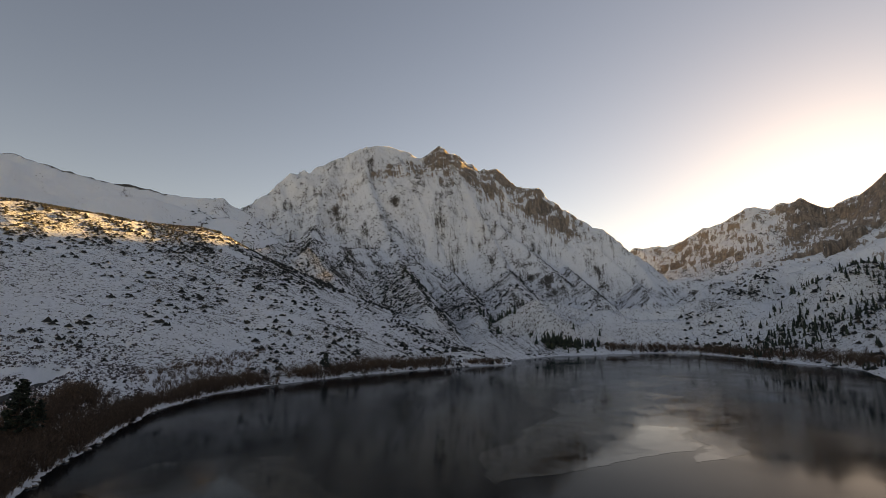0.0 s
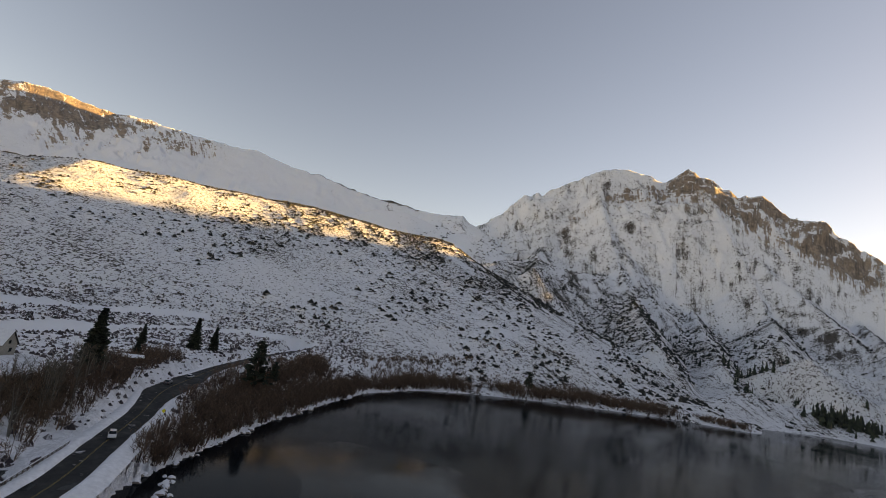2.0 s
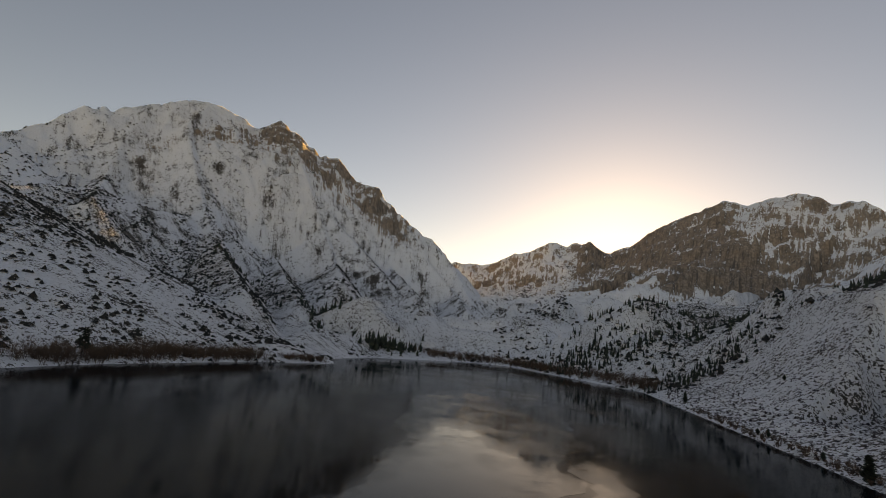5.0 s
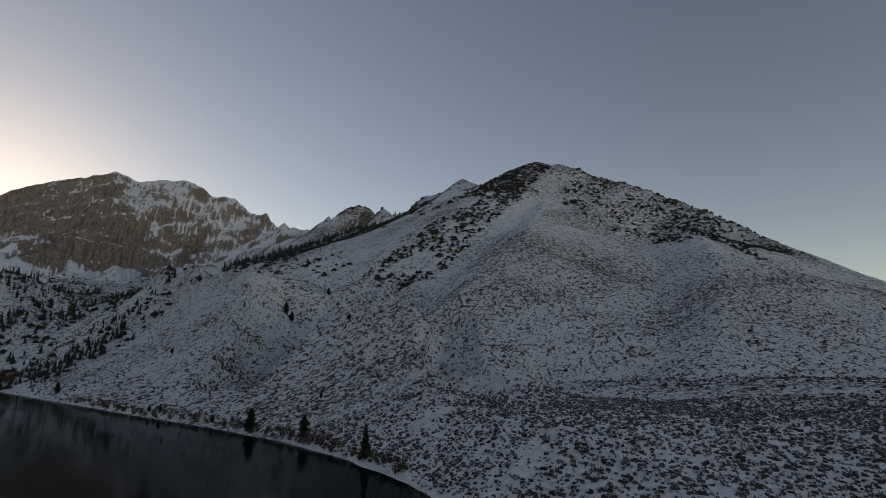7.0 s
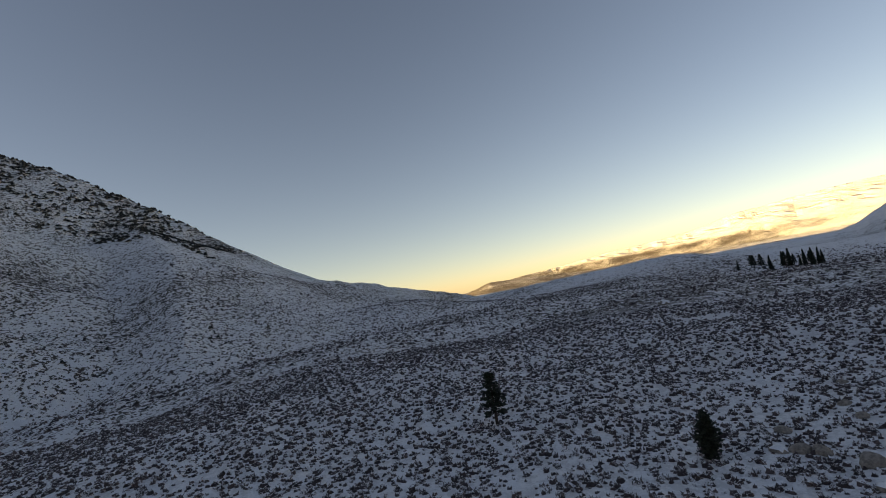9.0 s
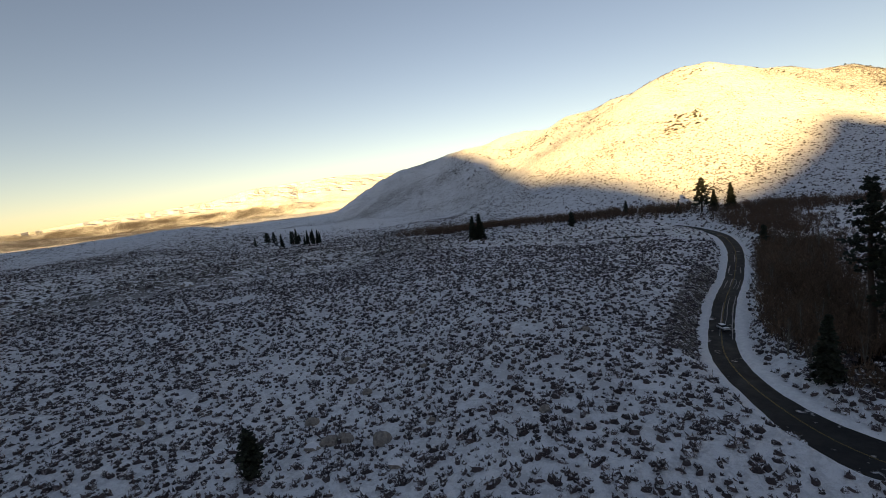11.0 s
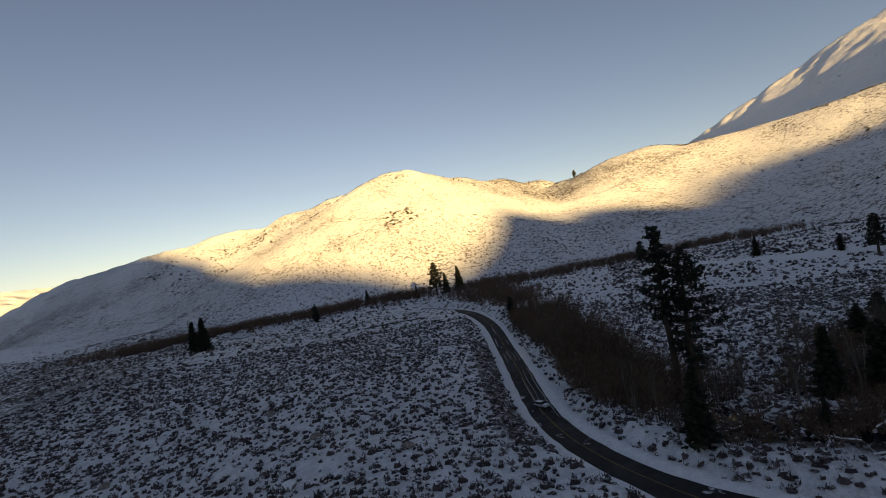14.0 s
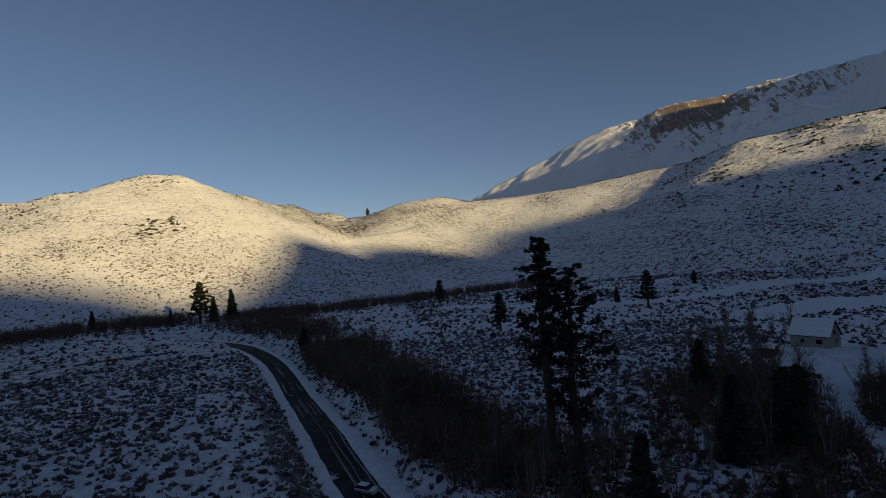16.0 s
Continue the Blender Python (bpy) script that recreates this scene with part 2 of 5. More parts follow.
def ground(x, y, cover=False):
    """Height of the ground at x, y (arrays); with cover also the share of bare rock."""
    x, y = np.asarray(x, float), np.asarray(y, float)
    base = low_ground(x, y)
    z = base.copy()
    rock = np.zeros(x.shape)
    # round the lake and away from it: across and down the slopes, for streaks
    dx, dy = x + 90, y - 350
    run, fall = 900 * np.arctan2((dx + dy) * 0.707, (dy - dx) * 0.707), np.hypot(dx, dy)
    for k, (name, (pts, slope, kind, bare)) in enumerate(RIDGES.items()):
        near, weight, crest = np.full(x.shape, 1e12), np.zeros(x.shape), np.zeros(x.shape)
        for (ax, ay, az), (bx, by, bz) in zip(pts[:-1], pts[1:]):
            dx, dy = bx - ax, by - ay
            t = np.clip(((x - ax) * dx + (y - ay) * dy) / (dx * dx + dy * dy), 0, 1)
            q = (x - ax - t * dx) ** 2 + (y - ay - t * dy) ** 2
            near = np.minimum(near, q)
            w = 1.0 / (q * 1e-4 + 0.02) ** 4
            weight += w
            crest += w * (az + t * (bz - az))
        crest = crest / weight
        rise = np.maximum(crest - base, 0)
        u = np.sqrt(near) / np.maximum(rise / slope, 1.0)
        h = base + rise * profile(u, kind)
        # smooth coordinates along and across the whole ridge
        ux, uy = pts[-1][0] - pts[0][0], pts[-1][1] - pts[0][1]
        length = math.hypot(ux, uy)
        along = ((x - pts[0][0]) * ux + (y - pts[0][1]) * uy) / length
        dist = (-(x - pts[0][0]) * uy + (y - pts[0][1]) * ux) / length
        if name not in ("valley_mound", "valley_rise") and not name.startswith("peak_rib"):
            big = np.clip(rise / 250, 0.15, 1.4) * (0.5 if name == "west_range" else 1.0)
            flank = np.clip(u * (1.1 - u) * (14 if kind == "cliff" else 4), 0, 1)
            warp = 0.7 * fbm(x / 110, y / 110, 3, 11)
            patchy = 0.25 + 1.5 * smoothstep(-0.35, 0.4, fbm(along / 240, dist / 300, 3, 40 + k))
            if name in ("south_peak", "head_wall"):
                patchy = patchy * 1.5 + 0.3
            cut = ridged(along / (46 + 40 * bare) + warp, dist / 520 + warp * 0.3, 5, 60 + k) - 0.1
            if kind == "cliff":
                cut = 1.3 * cut + 0.7 * ridged(along / 34 + 2 * warp, dist / 160, 4, 70 + k) * smoothstep(0.34, 0.2, u)
                cut = np.minimum(cut, 0.6 * smoothstep(0.05, 0.3, u))
            h += flank * big * patchy * ((8 if x_side(name) else 1.0 if name.startswith("moraine") else 2.5) + 16 * bare) * cut
            h += np.clip(1 - u, 0, 1) ** 0.5 * big * ((2.5 if x_side(name) else 1.1) + 12 * bare + {"south_peak": 8, "west_range": 5, "north_knob": 8}.get(name, 0)) * fbm(x / (26 + 26 * bare), y / (26 + 26 * bare), 5, 80 + k)
        bare_here = bare
        if bare:
            # cliffs near the crest, cut by snow gullies and ledges
            v = 0.42 - np.abs(u - 0.1) * (2.6 if kind == "cliff" else 1.9) + 0.55 * ridged(along / 75, dist / 330, 3, 90 + k) + 0.55 * fbm(along / 30 + dist / 90, dist / 70, 4, 95 + k)
            share = {"west_range": 1.0, "south_peak": 1.0, "south_peak_buttress": 0.5, "head_wall": 0.8}.get(name, bare)
            bare_here = smoothstep(0.12, 0.4, v + 0.35 * (share - 0.6)) * np.clip(share * 1.6, 0, 1)
            if name == "south_peak":
                bare_here = bare_here * smoothstep(-1475, -1425, x) * smoothstep(-720, -860, x) * smoothstep(0.24, 0.12, u)
            if name == "south_peak_buttress":
                bare_here = bare_here * smoothstep(0.12, 0.04, u) * smoothstep(-850, -1050, x)
            if name == "head_wall":
                # one broad cliff under the summit, broken outcrops beside it, snow couloirs between
                face = smoothstep(-190, -60, x) * smoothstep(700, 520, x)
                foot = smoothstep(0.40, 0.30, u + 0.20 * fbm(along / 90, dist / 90, 3, 23))
                wall = foot * (0.62 + 0.75 * face + 0.55 * fbm(along / 130, dist / 130, 3, 25) - 0.75 * smoothstep(0.62, 0.85, ridged(along / 150, dist / 600, 2, 28)))
                low = 0.34 * smoothstep(0.05, 0.45, fbm(along / 70, dist / 70, 4, 23) + 0.4 * ridged(along / 45, dist / 140, 3, 24)) * smoothstep(0.85, 0.6, u)
                bare_here = np.clip(np.maximum(wall, low), 0, 1.5)
            if name == "far_range":
                bare_here = bare_here * 0.55
            if name == "west_range":
                bare_here = bare_here * smoothstep(480, 260, np.hypot(x + 1800, y + 480))
                bare_here = np.maximum(bare_here, 1.5 * smoothstep(215, 110, np.hypot(x + 1710, y + 545) + 90 * fbm(x / 60, y / 60, 3, 27)))
        # soft union
        s = 4 + 0.03 * rise
        e = np.clip(0.5 + 0.5 * (h - z) / s, 0, 1)
        rock = rock * (1 - e) + bare_here * e
        z = z * (1 - e) + h * e + s * e * (1 - e) * 0.5
    off = np.hypot(x, y)
    z += 0.5 * fbm(x / 9, y / 9, 3, 3) * smoothstep(1500, 300, off) + 2.2 * fbm(x / 45, y / 45, 3, 5) * smoothstep(20, 120, off)
    # road bed
    dr, ar, _ = line_distance(x, y, ROAD)
    bed = road_height(ar)
    m = smoothstep(7.5, 3.2, dr)
    z = z * (1 - m) + (bed - 0.15) * m
    # lake bowl and bank
    ds, _, _ = line_distance(x, y, SHORE, True)
    ds = ds + 1.8 * fbm(x / 7, y / 7, 3, 9)
    wet = inside(x, y, SHORE)
    sd = np.where(wet, -ds, ds)
    bank = 0.15 + 1.0 * smoothstep(-0.5, 3.5, sd) + 0.12 * np.maximum(sd, 0) + (np.maximum(sd, 0) / 12.5) ** 2
    z = np.where(sd < 0, np.maximum(-5, 0.15 + sd * 0.45), np.minimum(z, bank) * (1 - m) + z * m)
    return (z, rock, run, fall) if cover else z


def make_road_height():
    p = np.array(ROAD, float)
    run = np.concatenate([[0], np.cumsum(np.hypot(*np.diff(p, axis=0).T))])
    h = low_ground(p[:, 0], p[:, 1])
    h[:4] = [6.0, 5.4, 5.1, 4.8]
    return lambda s: np.interp(s, run, h)


road_height = make_road_height()


# ---- materials ----
def material(name, rough=0.8, metal=0.0):
    m = bpy.data.materials.new(name)
    m.use_nodes = True
    n = m.node_tree
    b = n.nodes["Principled BSDF"]
    b.inputs["Roughness"].default_value, b.inputs["Metallic"].default_value = rough, metal
    return m, n, b


def node(n, kind, **values):
    q = n.nodes.new(kind)
    for key, value in values.items():
        if key in q.inputs:
            q.inputs[key].default_value = value
        else:
            q.inputs[key.replace("_", " ")].default_value = value
    return q


def mixer(n, fac, a, b):
    q = n.nodes.new("ShaderNodeMix")
    q.data_type = "RGBA"
    for socket, v in ((q.inputs[0], fac), (q.inputs[6], a), (q.inputs[7], b)):
        if isinstance(v, (tuple, float, int)):
            socket.default_value = (*v, 1) if isinstance(v, tuple) else v
        else:
            n.links.new(v, socket)
    return q.outputs[2]


def ramp(n, value, lo, hi, out_lo=0.0, out_hi=1.0):
    q = n.nodes.new("ShaderNodeMapRange")
    q.inputs[1].default_value, q.inputs[2].default_value = lo, hi
    q.inputs[3].default_value, q.inputs[4].default_value = out_lo, out_hi
    n.links.new(value, q.inputs[0])
    return q.outputs[0]


def maths(n, op, a, b=0.0):
    q = n.nodes.new("ShaderNodeMath")
    q.operation = op
    for socket, v in ((q.inputs[0], a), (q.inputs[1], b)):
        if isinstance(v, (float, int)):
            socket.default_value = v
        else:
            n.links.new(v, socket)
    return q.outputs[0]


def world_noise(n, scale, detail=4.0, rough=0.6, kind="noise"):
    g = n.nodes.new("ShaderNodeNewGeometry")
    q = n.nodes.new("ShaderNodeTexNoise" if kind == "noise" else "ShaderNodeTexVoronoi")
    q.inputs["Scale"].default_value = scale
    if kind == "noise":
        q.inputs["Detail"].default_value, q.inputs["Roughness"].default_value = detail, rough
    n.links.new(g.outputs["Position"], q.inputs["Vector"])
    return q.outputs["Fac"] if kind == "noise" else q.outputs["Distance"]


def bump(n, b, height, strength, distance):
    q = n.nodes.new("ShaderNodeBump")
    q.inputs["Strength"].default_value, q.inputs["Distance"].default_value = strength, distance
    n.links.new(height, q.inputs["Height"])
    n.links.new(q.outputs[0], b.inputs["Normal"])


def attribute(n, name):
    q = n.nodes.new("ShaderNodeAttribute")
    q.attribute_name = name
    return q.outputs["Fac"]


def terrain_material():
    m, n, b = material("snowy_ground", 0.85)
    rock = attribute(n, "rock")
    brush = attribute(n, "brush")
    geo = n.nodes.new("ShaderNodeNewGeometry")
    sep = n.nodes.new("ShaderNodeSeparateXYZ")
    n.links.new(geo.outputs["Normal"], sep.inputs[0])
    up = sep.outputs[2]
    n_big, n_mid, n_fine = world_noise(n, 0.012, 6, 0.65), world_noise(n, 0.055, 7, 0.72), world_noise(n, 0.27, 5, 0.7)
    n_grain = world_noise(n, 1.4, 3, 0.6)
    snow = mixer(n, n_mid, (0.78, 0.80, 0.84), (0.87, 0.88, 0.90))
    stone = mixer(n, ramp(n, n_mid, 0.36, 0.62), (0.085, 0.070, 0.061), (0.41, 0.318, 0.255))
    stone = mixer(n, ramp(n, n_big, 0.42, 0.66, 0.0, 0.6), stone, (0.35, 0.243, 0.165))
    soil = mixer(n, n_fine, (0.032, 0.026, 0.023), (0.10, 0.08, 0.064))
    # streaks that run down the slopes
    across = n.nodes.new("ShaderNodeCombineXYZ")
    n.links.new(maths(n, "MULTIPLY", attribute(n, "run"), 0.026), across.inputs[0])
    n.links.new(maths(n, "MULTIPLY", attribute(n, "fall"), 0.005), across.inputs[1])
    streak = node(n, "ShaderNodeTexNoise", Scale=1.0, Detail=7.0, Roughness=0.68)
    n.links.new(across.outputs[0], streak.inputs["Vector"])
    streak = streak.outputs["Fac"]
    upright = n.nodes.new("ShaderNodeCombineXYZ")
    n.links.new(maths(n, "MULTIPLY", attribute(n, "run"), 0.16), upright.inputs[0])
    n.links.new(maths(n, "MULTIPLY", attribute(n, "fall"), 0.012), upright.inputs[1])
    rib = node(n, "ShaderNodeTexNoise", Scale=1.0, Detail=6.0, Roughness=0.7)
    n.links.new(upright.outputs[0], rib.inputs["Vector"])
    rib = rib.outputs["Fac"]
    wild = attribute(n, "wild")
    # sagebrush and bare soil in patches between the snow
    spots = maths(n, "ADD", maths(n, "MULTIPLY", n_fine, 0.75), maths(n, "MULTIPLY", n_grain, 0.35))
    level = maths(n, "ADD", maths(n, "MULTIPLY", brush, 0.38), maths(n, "MULTIPLY", n_mid, 0.18))
    cover = maths(n, "MULTIPLY", ramp(n, maths(n, "ADD", spots, level), 0.80, 0.90), ramp(n, wild, 0.0, 1.0, 0.22, 0.12))
    cover = maths(n, "MAXIMUM", cover, maths(n, "MULTIPLY", ramp(n, brush, 0.8, 1.0), ramp(n, spots, 0.40, 0.55)))
    # brush on the far slopes: clumps of two sizes with crisp edges, thicker along the gullies
    gullied = attribute(n, "gullied")
    lean = maths(n, "ADD", maths(n, "MULTIPLY", maths(n, "SUBTRACT", streak, 0.5), ramp(n, gullied, 0, 1, 0.5, 1.7)), maths(n, "MULTIPLY", maths(n, "SUBTRACT", n_big, 0.5), ramp(n, gullied, 0, 1, 0.5, 1.2)))
    lean = maths(n, "ADD", lean, maths(n, "MULTIPLY", maths(n, "SUBTRACT", rib, 0.5), ramp(n, gullied, 0, 1, 0.0, 1.0)))
    thick = maths(n, "ADD", brush, lean)
    clump = maths(n, "ADD", maths(n, "MULTIPLY", world_noise(n, 0.2, 3, 0.7), 0.5), maths(n, "MULTIPLY", world_noise(n, 0.5, 2, 0.6), 0.5))
    mass = n.nodes.new("ShaderNodeMix")
    n.links.new(attribute(n, "remote"), mass.inputs[0])
    n.links.new(clump, mass.inputs[2])
    n.links.new(n_mid, mass.inputs[3])
    clump = mass.outputs[0]
    clump = maths(n, "ADD", clump, maths(n, "MULTIPLY", maths(n, "SUBTRACT", thick, 0.70), 0.36))
    cover = maths(n, "MAXIMUM", cover, maths(n, "MULTIPLY", ramp(n, clump, 0.515, 0.55), wild))
    colour = mixer(n, cover, snow, soil)
    # bare rock: where the cliffs are, broken up by snow on ledges and in gullies
    steep = ramp(n, up, 0.5, 0.95, 0.5, -0.35)
    edge = maths(n, "ADD", maths(n, "MULTIPLY", rock, 0.62), maths(n, "ADD", maths(n, "MULTIPLY", maths(n, "SUBTRACT", n_mid, 0.5), 1.5), maths(n, "MULTIPLY", maths(n, "SUBTRACT", rib, 0.5), 2.9)))
    edge = maths(n, "ADD", maths(n, "ADD", edge, steep), maths(n, "MULTIPLY", maths(n, "SUBTRACT", n_fine, 0.5), 0.8))
    bare = maths(n, "MULTIPLY", ramp(n, edge, 0.48, 0.56), ramp(n, rock, 0.02, 0.2))
    stone = mixer(n, ramp(n, rib, 0.40, 0.55), (0.105, 0.083, 0.071), stone)
    colour = mixer(n, bare, colour, stone)
    n.links.new(colour, b.inputs["Base Color"])
    tall = maths(n, "ADD", maths(n, "MULTIPLY", n_mid, 7.0), maths(n, "ADD", maths(n, "MULTIPLY", n_fine, 0.5), maths(n, "MULTIPLY", cover, 0.6)))
    tall = maths(n, "ADD", tall, maths(n, "MULTIPLY", maths(n, "MULTIPLY", streak, ramp(n, wild, 0, 1, 0, 1)), maths(n, "ADD", ramp(n, rock, 0.0, 0.6, 0.0, 40.0), ramp(n, attribute(n, "gullied"), 0, 1, 2.5, 11.0))))
    bump(n, b, tall, 0.7, 1.0)
    return m


def water_material():
    m, n, b = material("dark_lake_water", 0.04)
    b.inputs["Base Color"].default_value = (0.006, 0.008, 0.010, 1)
    b.inputs["IOR"].default_value = 1.10
    w = world_noise(n, 0.5, 3, 0.5)
    n.links.new(ramp(n, world_noise(n, 0.012, 4), 0.4, 0.65, 0.06, 0.17), b.inputs["Roughness"])
    bump(n, b, w, 0.02, 0.3)
    return m


MAT_GROUND, MAT_WATER = terrain_material(), water_material()


# ---- ground: one sheet to the horizon ----
def build_ground():
    rings = np.concatenate([[0.5, 3], np.geomspace(6, 38, 14), np.geomspace(39, 300, 92), np.geomspace(302, 1400, 172), np.geomspace(1408, 3090, 158)])
    ang = np.radians(np.concatenate([np.linspace(-115, 75, 800, endpoint=False), np.linspace(75, 245, 330, endpoint=False)]))
    count = len(ang)
    rr, aa = np.meshgrid(rings, ang, indexing="ij")
    x, y = (rr * np.sin(aa)).ravel(), (rr * np.cos(aa)).ravel()
    z, rock, run, fall = [np.zeros(x.shape) for _ in range(4)]
    for i in range(0, len(x), 60000):
        s = slice(i, i + 60000)
        z[s], rock[s], run[s], fall[s] = ground(x[s], y[s], True)
    brush = brush_density(x, y, z)
    mesh = bpy.data.meshes.new("ground")
    nr = len(rings)
    i, j = np.meshgrid(np.arange(nr - 1), np.arange(count), indexing="ij")
    k = (j + 1) % count
    faces = np.stack([i * count + j, i * count + k, (i + 1) * count + k, (i + 1) * count + j], -1).reshape(-1, 4)[:, ::-1]
    mesh.vertices.add(len(x))
    mesh.vertices.foreach_set("co", (np.stack([x, y, z], 1) * UNIT).astype(np.float32).ravel())
    mesh.loops.add(faces.size)
    mesh.loops.foreach_set("vertex_index", faces.astype(np.int32).ravel())
    mesh.polygons.add(len(faces))
    mesh.polygons.foreach_set("loop_start", np.arange(0, faces.size, 4, dtype=np.int32))
    mesh.polygons.foreach_set("use_smooth", np.ones(len(faces), bool))
    for name, values in (("rock", rock), ("brush", brush), ("run", run), ("fall", fall), ("gullied", smoothstep(150, -150, x) * smoothstep(0, 400, y) * (1 - smoothstep(430, 520, y) * smoothstep(1000, 600, y) * smoothstep(-420, -250, x))), ("wild", smoothstep(125, 190, np.hypot(x, y))), ("remote", 0.75 * smoothstep(700, 1500, np.hypot(x, y)) * smoothstep(1200, 900, x) * (1 - 0.65 * smoothstep(-300, -500, x) * smoothstep(250, 450, y)))):
        mesh.attributes.new(name, "FLOAT", "POINT").data.foreach_set("value", values.astype(np.float32))
    mesh.update(calc_edges=True)
    mesh.materials.append(MAT_GROUND)
    return tagged(new("ground", mesh), "snow-covered mountain valley floor, moraines and rocky peaks", "ground", kind="structure")


# snowed-over lanes and a clearing above the cabin, the cabin's drive: lines of the plan and half widths
SNOW_LANES = [([(-160, -66), (-190, -49)], 7.5), ([(-190, -48), (-222, -38), (-237, -19), (-247, 4), (-240, 37)], 3.5), ([(-92, -42), (-84, -41), (-74, -38.5), (-68, -34), (-68, -30)], 2.0),
              ([(-148, -181), (-153, -117), (-166, -100), (-193, -92), (-224, -73), (-260, -48), (-268, -18)], 4.2), ([(-195, -153), (-213, -118), (-264, -105), (-271, -83)], 3.2)]


def on_snow_lane(x, y):
    on = np.zeros(x.shape, bool)
    for line, half in SNOW_LANES:
        on |= line_distance(x, y, line)[0] < half + 1.5 * fbm(x / 6, y / 6, 2, 71)
    return on


def brush_density(x, y, z):
    """Share of ground covered by low brush: much on the sage flats, little on steep snow."""
    r = np.hypot(x, y)
    az = np.degrees(np.arctan2(x, y))
    d = 0.53 + 0.14 * fbm(x / 110, y / 110, 3, 21)
    flat = smoothstep(55, 95, az % 360) * smoothstep(215, 185, az % 360) * smoothstep(420, 200, r)
    d = d + 0.08 * flat * smoothstep(20, 60, r)
    d = d + 0.06 * smoothstep(520, 700, y) * smoothstep(-330, -130, x) * smoothstep(1000, 700, x) * smoothstep(330, 180, z)
    d = d + 0.25 * smoothstep(1200, 1700, x) * smoothstep(75, 35, z)
    cut = line_distance(x, y, [(-21, -58), (-26, -78), (-32, -98), (-40, -122)])[0]
    d = d + 0.6 * smoothstep(4.5, 1.5, cut)
    bank = line_distance(x, y, [(-58, -31), (-52, -36), (-46, -40), (-42, -46), (-43, -54)])[0]
    d = d + 0.5 * smoothstep(7.0, 3.0, bank)
    d = d + 0.7 * smoothstep(20, 8, line_distance(x, y, [(-1690, 150), (-1605, 360), (-1530, 520)])[0])
    slope_north = smoothstep(25, 60, x) * smoothstep(-420, -300, y) * smoothstep(1200, 900, r) * smoothstep(110, 170, r)
    d = d + 0.165 * slope_north - 0.22 * smoothstep(-900, -1300, x) * smoothstep(800, 500, y)
    d = d + 0.06 * smoothstep(60, 200, z) * smoothstep(0, -300, x) * smoothstep(400, 700, y)
    d = d - 0.12 * smoothstep(-900, -1300, y) * smoothstep(45, 75, z)
    lit = smoothstep(-350, -600, y)
    d = d + 0.13 * lit + 0.11 * smoothstep(-150, -260, x) * smoothstep(220, 150, z)
    return np.clip(np.where(on_snow_lane(x, y), 0.0, d), 0.0, 1)


build_ground()


def build_lake():
    bm = bmesh.new()
    bm.faces.new([bm.verts.new(((x * 1.06 + (2 if x > 0 else -2)) * UNIT, y * 1.02 * UNIT, 0)) for x, y in SHORE])
    bmesh.ops.triangulate(bm, faces=bm.faces)
    mesh = bpy.data.meshes.new("lake")
    bm.to_mesh(mesh)
    mesh.materials.append(MAT_WATER)
    for p in mesh.polygons:
        p.use_smooth = False
    ob = tagged(new("lake_water", mesh), "still dark mountain lake reflecting the sky", "water", kind="structure")
    if mesh.polygons[0].normal.z < 0:
        mesh.flip_normals()
    return ob


build_lake()


# ---- more materials ----
def varied(name, dark, light, scale, rough=0.85, metal=0.0, relief=0.0, by_island=False):
    m, n, b = material(name, rough, metal)
    f = world_noise(n, scale, 5, 0.65)
    if by_island:
        g = n.nodes.new("ShaderNodeNewGeometry")
        f = maths(n, "ADD", maths(n, "MULTIPLY", f, 0.5), maths(n, "MULTIPLY", g.outputs["Random Per Island"], 0.5))
    n.links.new(mixer(n, ramp(n, f, 0.3, 0.7), dark, light), b.inputs["Base Color"])
    if relief:
        bump(n, b, world_noise(n, scale * 2.5, 5, 0.7), 0.6, relief)
    return m


MAT_NEEDLE = varied("pine_needles", (0.010, 0.016, 0.010), (0.036, 0.046, 0.024), 1.5, 0.75, by_island=True)
MAT_BARK = varied("pine_bark", (0.035, 0.024, 0.018), (0.10, 0.068, 0.048), 5, 0.95, relief=0.05)
MAT_ASPEN = varied("aspen_bark", (0.11, 0.10, 0.088), (0.26, 0.24, 0.21), 4, 0.9)
MAT_TWIG = varied("bare_willow_twigs", (0.062, 0.037, 0.027), (0.19, 0.115, 0.076), 0.25, 0.9, by_island=True)
MAT_TWIG_TAN = varied("bare_tan_willow_twigs", (0.072, 0.045, 0.030), (0.195, 0.122, 0.080), 0.25, 0.9, by_island=True)
MAT_TWIG_PALE = varied("bare_aspen_twigs", (0.055, 0.045, 0.035), (0.16, 0.125, 0.09), 0.3, 0.9, by_island=True)


